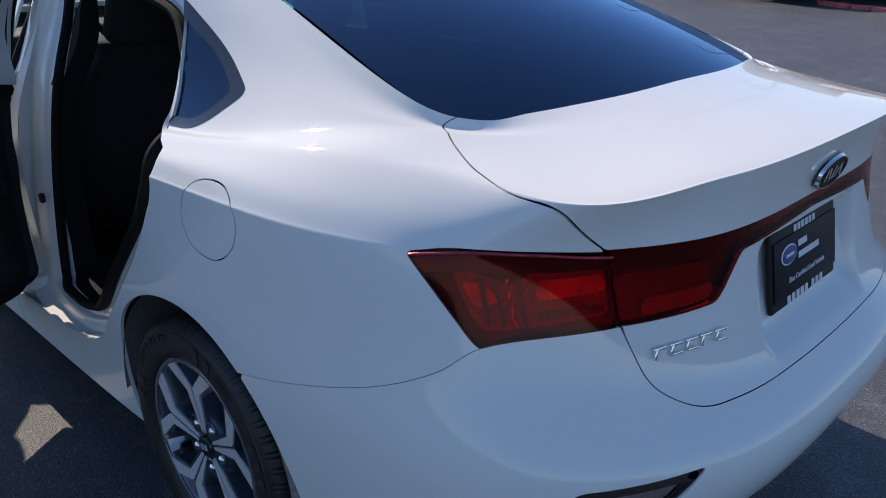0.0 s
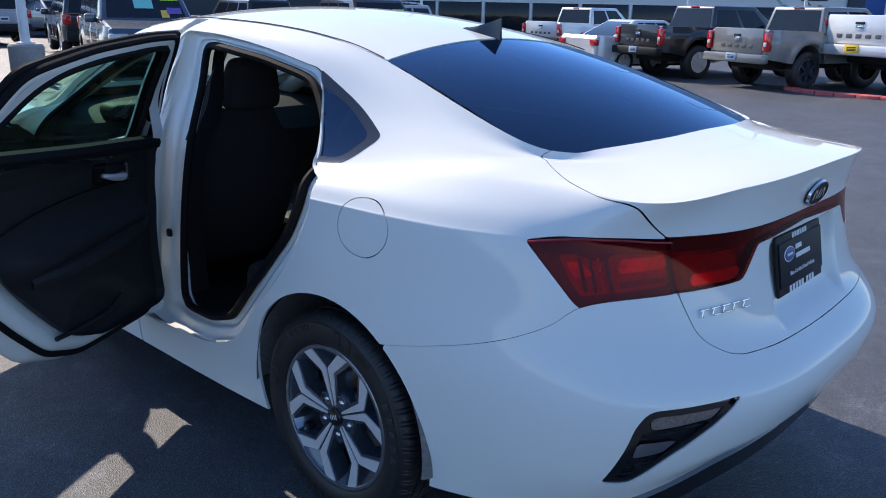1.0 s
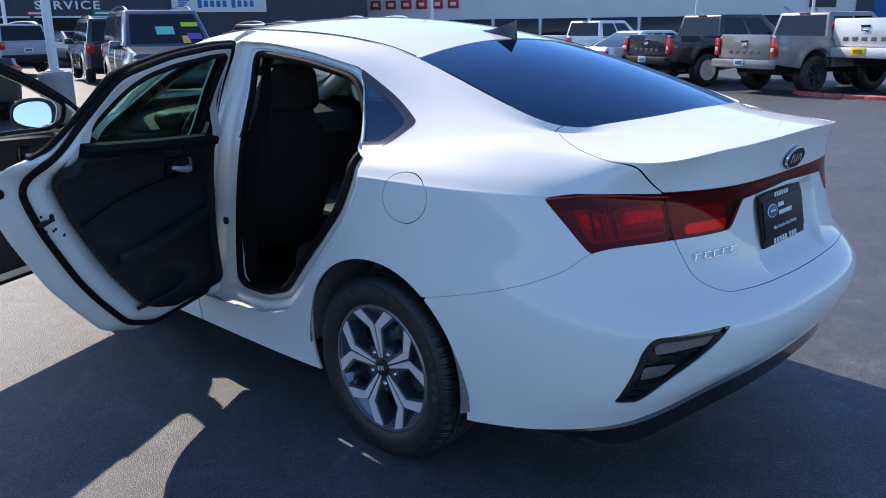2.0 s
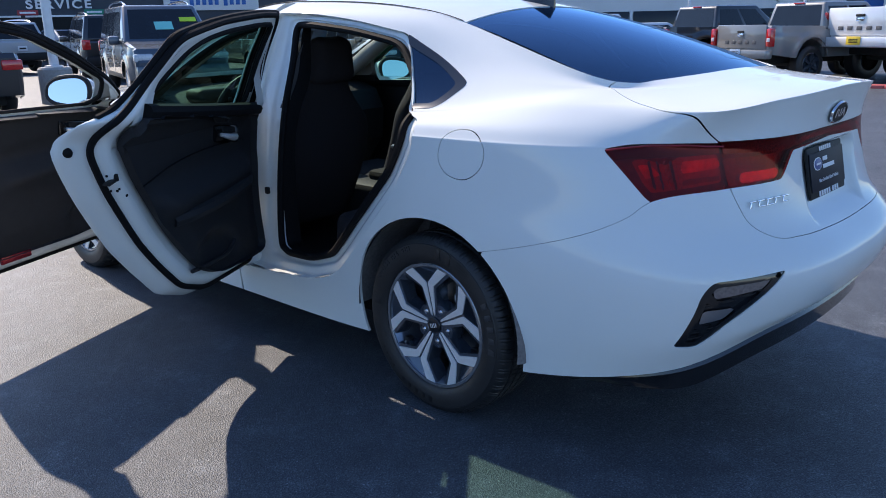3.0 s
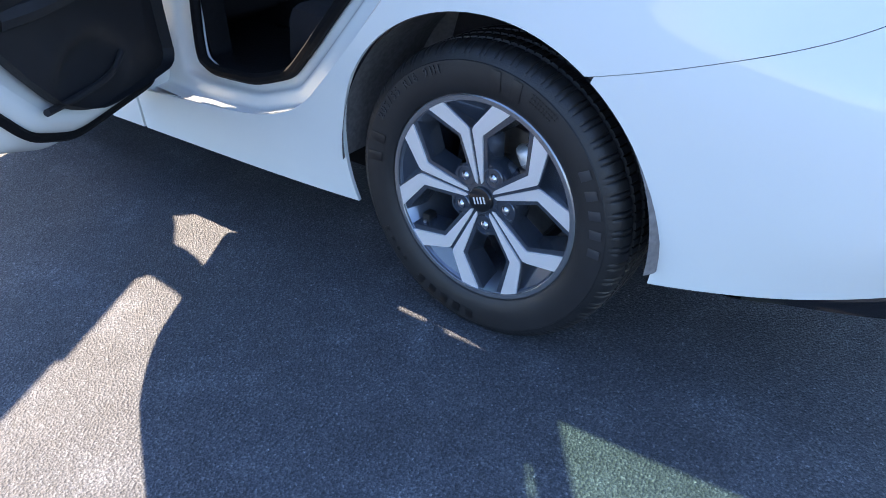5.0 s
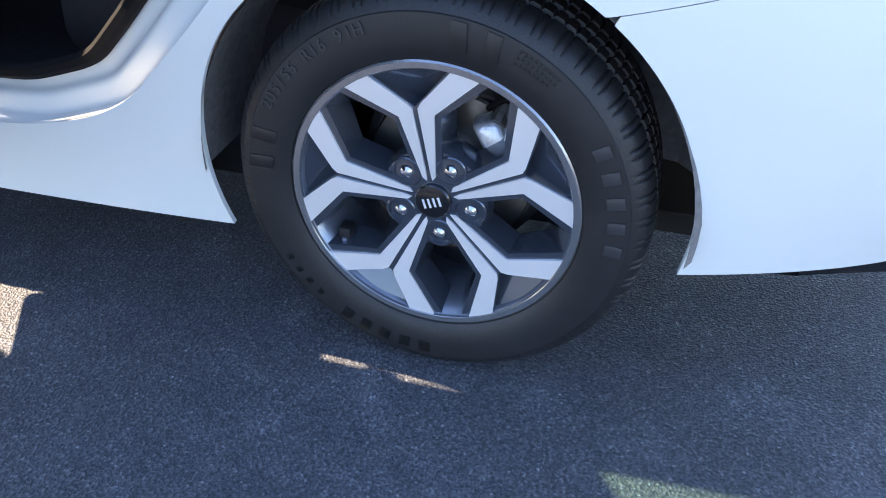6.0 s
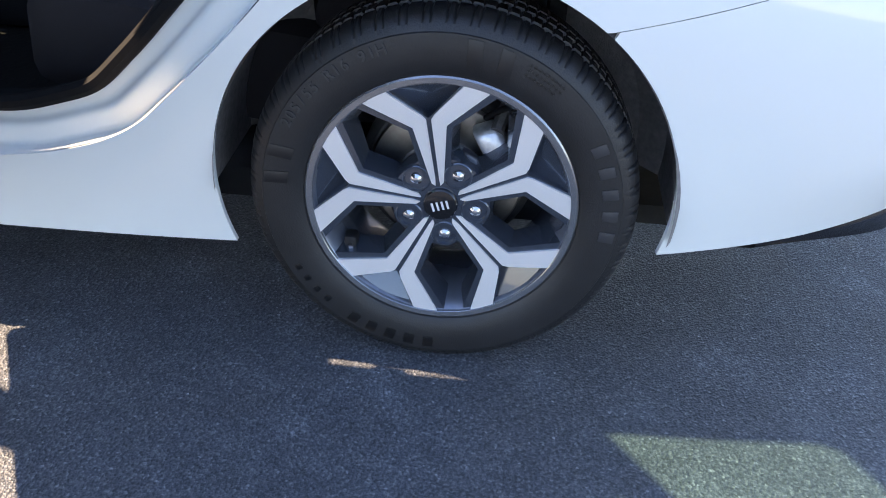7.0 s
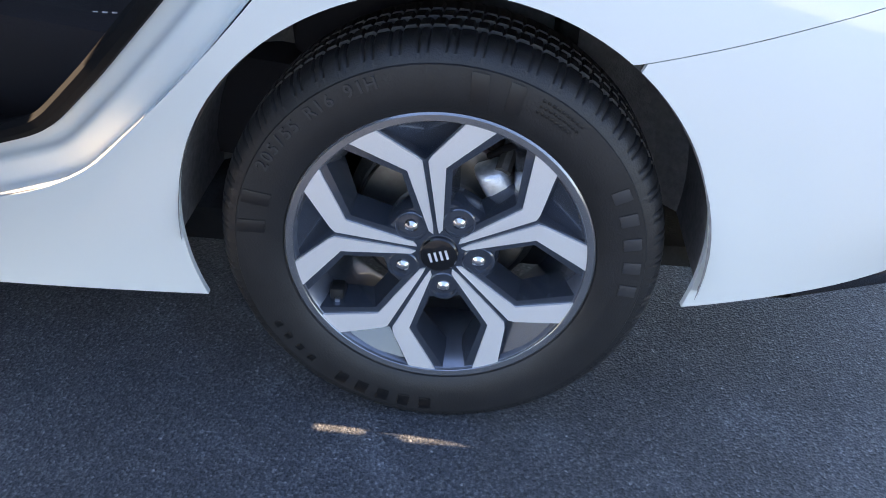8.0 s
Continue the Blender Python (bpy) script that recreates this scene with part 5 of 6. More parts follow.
def on_tail(x, z, out=0.0):
    """A frame on the tail: local x to the car's right as seen from behind, y up, z outwards."""
    p, n = rear_at(x, z)
    up = (Vector((0, 0, 1)) - n * n.z).normalized()
    rt = up.cross(n)
    return Matrix(((rt.x, up.x, n.x, p.x + n.x * out), (rt.y, up.y, n.y, p.y + n.y * out), (rt.z, up.z, n.z, p.z + n.z * out), (0, 0, 0, 1)))


def slab(name, m, size, material, parent, bevel=0.0, label="", c=(0, 0, 0), shear=0.0):
    bm = bmesh.new()
    box_bm(bm, c, size, bevel)
    for v in bm.verts:
        v.co.x += v.co.y * shear
    bmesh.ops.transform(bm, matrix=m, verts=bm.verts)
    return part(name, bm, material, parent, label)


def oval(bm, m, a, b, z0, z1, n=40, inner=0.0):
    o0 = [bm.verts.new(m @ Vector((a * math.cos(t), b * math.sin(t), z0))) for t in np.linspace(0, 2 * math.pi, n, endpoint=False)]
    o1 = [bm.verts.new(m @ Vector((a * .95 * math.cos(t), b * .92 * math.sin(t), z1))) for t in np.linspace(0, 2 * math.pi, n, endpoint=False)]
    for k in range(n):
        bm.faces.new((o0[k], o0[(k + 1) % n], o1[(k + 1) % n], o1[k]))
    if inner:
        o2 = [bm.verts.new(m @ Vector((a * inner * math.cos(t), b * inner * .95 * math.sin(t), z1))) for t in np.linspace(0, 2 * math.pi, n, endpoint=False)]
        for k in range(n):
            bm.faces.new((o1[k], o1[(k + 1) % n], o2[(k + 1) % n], o2[k]))
    else:
        bm.faces.new(o1)


m = Matrix.Translation((0, -.943, .992)) @ Matrix.Rotation(radians(90 + 14), 4, "X")
bm = bmesh.new()
oval(bm, m, .066, .034, 0, .004)
badge = part("boot_badge", bm, BLACK_PLASTIC, lid, "black oval badge with a chrome rim")
bm = bmesh.new()
oval(bm, m, .068, .036, 0, .006, inner=.91)
part("badge_rim", bm, CHROME, badge)
for dx, sh, w in ((-.032, 0, .008), (-.016, -.5, .007), (.002, 0, .008), (.021, .45, .007), (.036, -.45, .007)):
    slab("badge_stroke", m @ Matrix.Translation((dx, 0, .0055)), (w, .028, .002), CHROME, badge, shear=sh)
# model name as plain slanted chrome bars
mm = on_tail(-.435, .785, .001)
for k in range(5):
    m5 = mm @ Matrix.Translation((-.066 + .033 * k, .0010 * (k - 2), .0014 - .0006 * abs(k - 2)))
    slab("name_bar", m5 @ Matrix.Translation((0, .0075, .002)), (.026, .0045, .004), CHROME, lid, .001, shear=.3)
    slab("name_bar", m5 @ Matrix.Translation((-.009, -.001, .002)), (.0055, .018, .004), CHROME, lid, .001, shear=.3)
    if k in (1, 2, 4):
        slab("name_bar", m5 @ Matrix.Translation((.002, -.0085, .002)), (.022, .004, .004), CHROME, lid, .001, shear=.3)
# number plate holder with a dealer's card
NAVY = mat("card_navy", (.006, .008, .018), .5, spec=.2, noise_scale=15, noise_amt=.1)
INK = mat("card_white_ink", (.70, .71, .74), .5, noise_scale=60, noise_amt=.05)
OVAL_BLUE = mat("card_blue", (.015, .05, .22), .35, noise_scale=30, noise_amt=.08)
pm = Matrix.Translation((.004, -.921, .812)) @ Matrix.Rotation(radians(90 - 11), 4, "X")
plate = slab("plate_frame", pm, (.312, .160, .010), BLACK_PLASTIC, lid, .005, "black plate frame holding a navy dealer card")
slab("dealer_card", pm @ Matrix.Translation((0, .002, .0075)), (.300, .118, .003), NAVY, plate, .001)
bm = bmesh.new()
oval(bm, pm @ Matrix.Translation((-.085, .025, .0095)), .036, .020, 0, .001)
part("card_oval_rim", bm, INK, plate)
bm = bmesh.new()
oval(bm, pm @ Matrix.Translation((-.085, .025, .0105)), .033, .0175, 0, .0006)
part("card_oval", bm, OVAL_BLUE, plate)
slab("card_bar", pm @ Matrix.Translation((-.085, .025, .0116)), (.036, .006, .0008), INK, plate)
for dx, dy, w, h in ((-.022, .036, .042, .013), (.008, .012, .100, .013)):
    slab("card_bar", pm @ Matrix.Translation((dx, dy, .0098)), (w, h, .001), INK, plate, .0005)
for k in range(8):
    slab("frame_letter", pm @ Matrix.Translation((-.082 + .021 * k + (.012 if k > 4 else 0), -.068, .0068)), (.014, .016, .0015), INK, plate, .0005)
for k in range(6):
    slab("frame_letter", pm @ Matrix.Translation((-.050 + .018 * k, .069, .0068)), (.012, .014, .0015), INK, plate, .0005)


def text_mesh(body, size, depth, bold=0.0):
    """A mesh of raised letters, centred, in the xy plane."""
    cu = bpy.data.curves.new("letters", "FONT")
    cu.body, cu.size, cu.extrude, cu.align_x, cu.align_y, cu.offset = body, size, depth, "CENTER", "CENTER", bold
    ob = bpy.data.objects.new("letters", cu)
    scene.collection.objects.link(ob)
    me = bpy.data.meshes.new_from_object(ob.evaluated_get(bpy.context.evaluated_depsgraph_get()))
    bpy.data.objects.remove(ob)
    return me


me = text_mesh("Blue Certified Used Vehicle", .0155, .0005)
me.materials.append(INK)
words = new("card_words", me)
words.parent = plate
words.matrix_basis = pm @ Matrix.Translation((0, -.028, .0098))

# reflector pods: a ribbed clear lens, a small lamp and fins
LENS = mat("reflector_lens", (.16, .13, .12), .12, coat=1.0, noise_scale=120, noise_amt=.3)
for sgn in (-1, 1):
    sel = (tail_Y < -.55) & (tail_X * sgn > 0)
    aX = np.abs(tail_X)
    pod = sheet("pod_frame", skin_inner(tail_P, .004), np.where(sel, np.minimum(sd_poly(aX, tail_Z, FOG) + .001, -sd_poly(aX, tail_Z, inset_poly(resample(FOG, 80), .016))), -1.0), BLACK_GLOSS, bumper, flange=.010)
    sheet("reflector_lens", skin_inner(tail_P, .007), np.where(sel, sd_poly(aX, tail_Z, round_poly([(.688, .580), (.535, .594), (.562, .566), (.684, .548)], .006)), -1.0), LENS, pod)
    sheet("pod_lamp", skin_inner(tail_P, .008), np.where(sel, sd_poly(aX, tail_Z, round_poly([(.702, .512), (.628, .518), (.652, .486), (.704, .472)], .005)), -1.0), SATIN, pod)
    for z0 in (.538, .462, .440):
        sheet("pod_fin", skin_inner(tail_P, .006), np.where(sel, np.minimum(sd_poly(aX, tail_Z, FOG) - .010, .004 - np.abs(tail_Z - z0 - (.66 - aX) * .25)), -1.0), BLACK_PLASTIC, pod)
# bright sill plate and stitched piping on the bench
for row in ([(-.565, .45, .528), (-.575, .60, .528), (-.565, .77, .516)], [(-.58, .790, .512), (-.30, .800, .515), (.0, .795, .512)], [(-.58, .765, .520), (-.30, .775, .523), (.0, .77, .520)]):
    pts = curve_pts(row, 42)
    for k in range(0, 40, 2):
        tube("stitch", [pts[k], pts[k + 1]], .0012, INK, car, sides=4)
box("trim_clip", (-.765, 1.03, .625), (.016, .024, .03), BLACK_PLASTIC, car, .006)
box("door_reflector", (-.705, 1.36, .40), (.012, .15, .028), GUIDE, front_door, .003, label="red safety reflector")

# ---- tyre lettering on the wheel that is seen close ----
MARK = mat("tyre_marking", (.0035, .0035, .004), .30, noise_scale=60, noise_amt=.1)
PATCH = mat("tyre_patch", (.0095, .0095, .0105), .40, noise_scale=60, noise_amt=.1)
LETTER = mat("tyre_lettering", (.032, .032, .035), .45, noise_scale=60, noise_amt=.1)
WX, WZ = -.858, .304


def on_tyre(deg_left, r):
    """A frame on the outer side wall, deg_left of the top towards the front; x along the reading direction."""
    a = radians(deg_left)
    c = Vector((WX - .0119, r * math.sin(a), WZ + r * math.cos(a)))
    up = Vector((0, math.sin(a), math.cos(a)))
    n = Vector((-1, 0, 0))
    rt = up.cross(n)
    return Matrix(((rt.x, up.x, n.x, c.x), (rt.y, up.y, n.y, c.y), (rt.z, up.z, n.z, c.z), (0, 0, 0, 1)))


rear_wheel = next(o for o in car.children if o.name.startswith("wheel") and not o.name.startswith("wheel_") and abs(o.location.y) < .1 and o.rotation_euler.z == 0)
rear_tyre = next(o for o in rear_wheel.children if o.name.startswith("tyre"))
for k, ch in enumerate("205/55 R16 91H"):
    if ch == " ":
        continue
    me = text_mesh(ch, .0235, .0011, .0003)
    me.materials.append(LETTER)
    o = new("tyre_letter", me)
    o.parent = rear_tyre
    o.matrix_basis = Matrix.Translation((0, 0, -WZ)) @ on_tyre(61 - 3.15 * k, .270)
for start, step, n, h in ((-62, -8.2, 5, .024), (178, -7.4, 5, .020), (136, -5.5, 4, .011)):
    for k in range(n):
        d = start + step * k
        slab("tyre_mark", Matrix.Translation((0, 0, -WZ)) @ on_tyre(d, .266), (.018 if h > .015 else .010, h, .0012), LETTER if start < 0 else MARK, rear_tyre, .0005)
for d, w in ((-9, .022), (-19, .020), (72, .020), (82, .020)):
    slab("tyre_patch", Matrix.Translation((0, 0, -WZ)) @ on_tyre(d, .262), (w, .038, .0008), PATCH, rear_tyre, .0003, shear=-.15)
for k in range(26):
    slab("tyre_dimple", Matrix.Translation((0, 0, -WZ)) @ on_tyre(-26 - (k // 3) * 1.5, .276 - .008 * (k % 3)), (.004, .004, .001), MARK, rear_tyre, .0004)


# ---- the yard behind: parked vehicles, posts, kerb and buildings ----
GLASS_BG = mat("parked_car_glass", (0.010, 0.013, 0.018), 0.08, spec=0.35, noise_scale=3, noise_amt=0.2)
LAMP_RED = mat("parked_red_lamp", (0.45, 0.012, 0.012), 0.15, coat=0.8, noise_scale=30, noise_amt=0.15)
LAMP_CLEAR = mat("parked_head_lamp", (0.55, 0.57, 0.6), 0.12, coat=0.8, noise_scale=30, noise_amt=0.15)


def car_paint(name, color):
    return mat(name, color, 0.35, metal=0.25, coat=1.0, noise_scale=500, noise_amt=0.06, stain=0.06, stain_scale=1.5)


def parked_wheel(owner, x, y, r, w, side, rim_mat):
    """Wheel of a parked vehicle, on its left (-1) or right (1)."""
    bm = bmesh.new()
    lathe(bm, [(r * .62, -w / 2), (r * .80, -w / 2 - .008), (r * .95, -w / 2 + .02), (r, -w / 2 + .05), (r, w / 2 - .05), (r * .95, w / 2 - .02), (r * .8, w / 2 + .008), (r * .62, w / 2)], 28)
    tyre = part("wheel", bm, TYRE, owner)
    bm = bmesh.new()
    lathe(bm, [(r * .63, -w / 2 + .005), (r * .60, -w / 2 + .0), (r * .57, -w / 2 + .06), (.001, -w / 2 + .07)], 28)
    for k in range(6):
        a = 2 * math.pi * k / 6
        box_bm(bm, (-w / 2 + .02, -math.sin(a) * r * .30, math.cos(a) * r * .30), (.03, .06, r * .58), .0, Matrix.Rotation(a, 4, "X"))
    rim = part("rim", bm, rim_mat, tyre)
    tyre.location = (x, y, r)
    if side > 0:
        tyre.rotation_euler = (0, 0, math.pi)
    return tyre


def arch_profile(L, top, sill, wheels, r):
    """Side outline of a lower body: bottom edge with wheel arches, then the given top points back from nose to tail."""
    pts = []
    for yc in wheels:
        pts.append((yc - r * 1.0, sill))
        for k in range(1, 8):
            a = math.pi - math.pi * k / 8
            pts.append((yc + r * math.cos(a), sill + r * .93 * math.sin(a)))
        pts.append((yc + r * 1.0, sill))
    return [(0.02, sill + .10)] + pts + [(L - .03, sill + .05)] + top


def lower_body(name, outline, half, material, owner, bulge=.05):
    bm = bmesh.new()
    cols = []
    for x, k in ((-half, 1), (-half + .05, 0), (half - .05, 0), (half, 1)):
        cols.append([bm.verts.new((x, y, z)) for y, z in outline])
    n = len(outline)
    cy = sum(p[0] for p in outline) / n
    for c in (cols[0], cols[3]):
        for v in c:
            v.co.z = v.co.z - .03 if v.co.z > .8 else v.co.z
            v.co.y += (cy - v.co.y) * .018
    for a, b in zip(cols, cols[1:]):
        for k in range(n):
            bm.faces.new((a[k], a[(k + 1) % n], b[(k + 1) % n], b[k]))
    bm.faces.new(cols[0])
    bm.faces.new(cols[3][::-1])
    return part(name, bm, material, owner, sharp_angle=0.5)


def side_panels(outline, half, owner, paint, wheels, r, sill):
    """Curved flanks with flared arches, a waist crease and door gaps, over the lower body."""
    o = np.array(outline, float)
    y0, y1, z1 = o[:, 0].min(), o[:, 0].max(), o[:, 1].max()
    gy, gz = np.meshgrid(np.linspace(y0, y1, 90), np.linspace(sill - .02, z1 + .02, 26), indexing="ij")
    zm = sill + .55 * (z1 - sill)
    w = half + .012 - .10 * ((gz - zm) / (z1 - sill)) ** 2 - .16 * np.clip((y0 + .30 - gy) / .30, 0, 1) ** 2.2 - .30 * np.clip((gy - y1 + .55) / .55, 0, 1) ** 2.2
    w += .018 / (1 + np.exp((gz - (sill + .72 * (z1 - sill))) * 60))
    F = sd_poly(gy, gz, o) - .004
    for yc in wheels:
        d = np.hypot(gy - yc, gz - sill)
        w += .035 * np.exp(-((d - r * 1.06) / .09) ** 2)
    for k in range(3):
        yd = wheels[0] + r + .10 + k * (wheels[1] - wheels[0] - 2 * r - .15) / 2
        w -= .012 * np.exp(-((gy - yd) / .022) ** 2)
    for side in (-1, 1):
        sheet("side_panel", np.stack([side * w, gy, gz], 2), F, paint, owner, flange=.02, flip=side < 0)


def cabin(owner, base, roof, half_b, half_t, zb, zt, paint, splits, front_glass=True, rear_glass=True):
    """Greenhouse: base and roof are (rear y, front y). splits: y of the pillars between side windows."""
    bm = bmesh.new()
    a = [(-half_b, base[0], zb), (half_b, base[0], zb), (half_b, base[1], zb), (-half_b, base[1], zb)]
    b = [(-half_t, roof[0], zt), (half_t, roof[0], zt), (half_t, roof[1], zt), (-half_t, roof[1], zt)]
    va, vb = [bm.verts.new(p) for p in a], [bm.verts.new(p) for p in b]
    bm.faces.new(vb)
    bm.faces.new(va[::-1])
    for k in range(4):
        bm.faces.new((va[k], va[(k + 1) % 4], vb[(k + 1) % 4], vb[k]))
    bmesh.ops.bevel(bm, geom=bm.edges[:], offset=.06, segments=3, affect="EDGES", profile=.5)
    cab = part("cabin", bm, paint, owner, sharp_angle=0.9)

    def at(s, t, side):
        """A point of the side, s along from rear to front, t up."""
        y = (base[0] + (roof[0] - base[0]) * t) * (1 - s) + (base[1] + (roof[1] - base[1]) * t) * s
        return Vector((side * (half_b + (half_t - half_b) * t + .006), y, zb + (zt - zb) * t))

    for side in (-1, 1):
        for s0, s1 in splits:
            bm = bmesh.new()
            q = [at(s0, .10, side), at(s1, .10, side), at(s1, .84, side), at(s0, .84, side)]
            prism(bm, q, (-side * .01, 0, 0))
            part("side_window", bm, GLASS_BG, cab)
    for end, use in ((0, rear_glass), (1, front_glass)):
        if use:
            sgn = 1 if end else -1
            bm = bmesh.new()
            q = []
            for t in (.10, .88):
                for sx in ((-1, 1) if t < .5 else (1, -1)):
                    y = base[end] + (roof[end] - base[end]) * t + sgn * .006
                    q.append(Vector((sx * (half_b + (half_t - half_b) * t) * .86, y, zb + (zt - zb) * t)))
            prism(bm, q, (0, -sgn * .01, 0))
            part("windscreen" if end else "rear_window", bm, GLASS_BG, cab)
    return cab


def place(owner, x, y, heading, z=0.0, size=1.0):
    owner.matrix_world = Matrix.Translation((x, y, z)) @ Matrix.Rotation(radians(heading - 90), 4, "Z") @ Matrix.Scale(size, 4)


def pickup(paint, x, y, heading, label, L=5.35, half=.93, lift=0.0, plate=None, bumper=None, rim=None, z=0.0, group="parked pickup trucks", mark=True, size=1.0):
    """A double-cab pickup, tail at its origin, nose along +y."""
    t = new("pickup_truck")
    tagged(t, label=label, category="pickup truck", group=group)
    k = lift
    r = .40 + lift * .30
    out = arch_profile(L, [(L, .78 + k), (L - .10, 1.02 + k), (L - 1.35, 1.12 + k), (3.85, 1.14 + k), (1.62, 1.13 + k), (1.60, 1.20 + k), (.06, 1.23 + k), (0, 1.18 + k), (0, .70 + k)], .50 + k, (1.22, L - .95), r * 1.12)
    lower_body("body", out, half - .05, paint, t)
    side_panels(out, half, t, paint, (1.22, L - .95), r * 1.12, .50 + k)
    cabin(t, (1.62, 3.95), (1.76, 3.15), half * .95, half * .80, 1.12 + k, 1.74 + k, paint, ((.06, .44), (.49, .86)))
    box("bed_floor", (0, .85, 1.135 + k), (half * 1.70, 1.42, .10), BLACK_PLASTIC, t, .02)
    gate = box("tailgate", (0, -.012, .985 + k), (half * 1.62, .05, .53), paint, t, .02)
    box("gate_handle", (0, -.045, 1.10 + k), (.20, .02, .05), BLACK_PLASTIC, gate, .008)
    if mark:
        box("gate_mark", (0, -.042, 1.03 + k), (.17, .012, .07), BLACK_GLOSS if lift > .2 else CHROME, gate, .02)
        for i in range(5):
            box("gate_letter", (-.42 + .21 * i, -.041, .86 + k), (.12, .008, .075), BLACK_GLOSS if lift > .2 else mat("shade_letter", (.08, .08, .085), .5), gate, .004)
    for s in (-1, 1):
        lamp = box("tail_lamp", (s * (half - .07), .0, .97 + k), (.15, .14, .40), LAMP_RED, t, .03)
        box("lamp_lens", (s * (half - .07), -.068, .92 + k), (.09, .015, .09), LAMP_CLEAR, lamp, .01)
    box("rear_bumper", (0, -.06, .60 + k), (half * 1.96, .22, .20), bumper or BLACK_PLASTIC, t, .04)
    if plate:
        pl = box("number_plate", (0, -.176, .63 + k), (.31, .012, .155), plate, t, .004)
        for zz in (.655, .625, .60):
            box("plate_bar", (0, -.1835, zz + k), (.20, .003, .014), BLACK_PLASTIC, pl, 0)
    box("third_lamp", (0, 1.745, 1.715 + k), (.30, .03, .035), LAMP_RED, t, .01)
    box("mirror", (-half - .10, 3.45, 1.22 + k), (.22, .10, .20), paint, t, .04)
    box("mirror", (half + .10, 3.45, 1.22 + k), (.22, .10, .20), paint, t, .04)
    box("chassis", (0, L / 2 - .1, .48 + k * .8), (half * 1.1, L - .9, .20), DARK, t, .03)
    for s in (-1, 1):
        for yc in (1.22, L - .95):
            parked_wheel(t, s * (half - .13 + lift * .2), yc, r, .27 + lift * .15, s, rim or ALLOY_DARK)
    tube("axle", [(-half + .2, 1.22, r), (half - .2, 1.22, r)], .06, CAST, t)
    place(t, x, y, heading, z, size)
    return t


def suv(paint, x, y, heading, label, L=4.7, half=.92, H=1.75, rails=True, stickers=False, z=0.0):
    """A five-door estate or off-roader, tail at its origin, nose along +y."""
    t = new("suv")
    tagged(t, label=label, category="suv", group="parked cars in the row")
    out = arch_profile(L, [(L, .70), (L - .12, .95), (L - 1.15, 1.08), (.10, 1.08), (.0, 1.0), (0, .55)], .34, (.92, L - .92), .40)
    lower_body("body", out, half - .05, paint, t)
    side_panels(out, half, t, paint, (.92, L - .92), .40, .34)
    cab = cabin(t, (.05, L - 1.15), (.28, L - 1.95), half * .97, half * .80, 1.05, H, paint, ((.05, .28), (.31, .58), (.61, .90)))
    for s in (-1, 1):
        box("tail_lamp", (s * (half - .10), .02, .95), (.22, .12, .26), LAMP_RED, t, .03)
        box("head_lamp", (s * (half - .20), L - .10, .78), (.36, .16, .16), LAMP_CLEAR, t, .04)
        mir = box("mirror", (s * (half + .10), L - 1.55, 1.10), (.22, .10, .17), paint, t, .04)
        if rails:
            tube("roof_rail", curve_pts([(s * half * .70, .45, H - .01), (s * half * .71, .7, H + .05), (s * half * .71, L - 2.3, H + .05), (s * half * .70, L - 2.05, H - .01)], 12), .022, CHROME, t)
        tube("window_trim", [(s * (half * .985), .14, 1.105), (s * (half * .985), L - 1.30, 1.095)], .012, CHROME, cab, sides=6)
        box("sill_trim", (s * (half + .012), L / 2, .40), (.03, L - 2.9, .10), BLACK_PLASTIC, t, .01)
        for yc in (.92, L - .92):
            parked_wheel(t, s * (half - .12), yc, .36, .24, s, ALLOY)
    box("rear_bumper", (0, -.02, .52), (half * 1.9, .14, .26), BLACK_PLASTIC, t, .05)
    box("front_bumper", (0, L - .02, .50), (half * 1.9, .14, .28), paint, t, .05)
    box("grille", (0, L + .0, .74), (half * 1.0, .06, .20), BLACK_GLOSS, t, .03)
    pl = box("number_plate", (0, -.02 - .075, .80), (.31, .012, .155), mat("plate_white", (.7, .7, .7), .5), t, .004)
    box("plate_bar", (0, -.103, .80), (.22, .003, .05), BLACK_PLASTIC, pl, 0)
    box("underside", (0, L / 2, .33), (half * 1.5, L - .8, .16), DARK, t, .03)
    if stickers:
        # price card and stickers on the windscreen, seen from in front
        n = Vector((0, .70, .80)).normalized()
        for cx, cz, w, h, col in ((-.50, 1.50, .34, .13, (.55, .75, .02)), (.02, 1.38, .36, .24, (.25, .62, .55)), (-.55, 1.26, .28, .18, (.16, .10, .40)), (-.36, 1.20, .15, .22, (.80, .50, .06))):
            yb = L - 1.15 + (-.80) * ((cz - 1.05) / (H - 1.05)) + .012
            box("windscreen_sticker", (cx, yb, cz), (w, .006, h), mat("sticker", col, .5), cab, 0, m=Matrix.Rotation(radians(49), 4, "X"))
    place(t, x, y, heading, z)
    return t


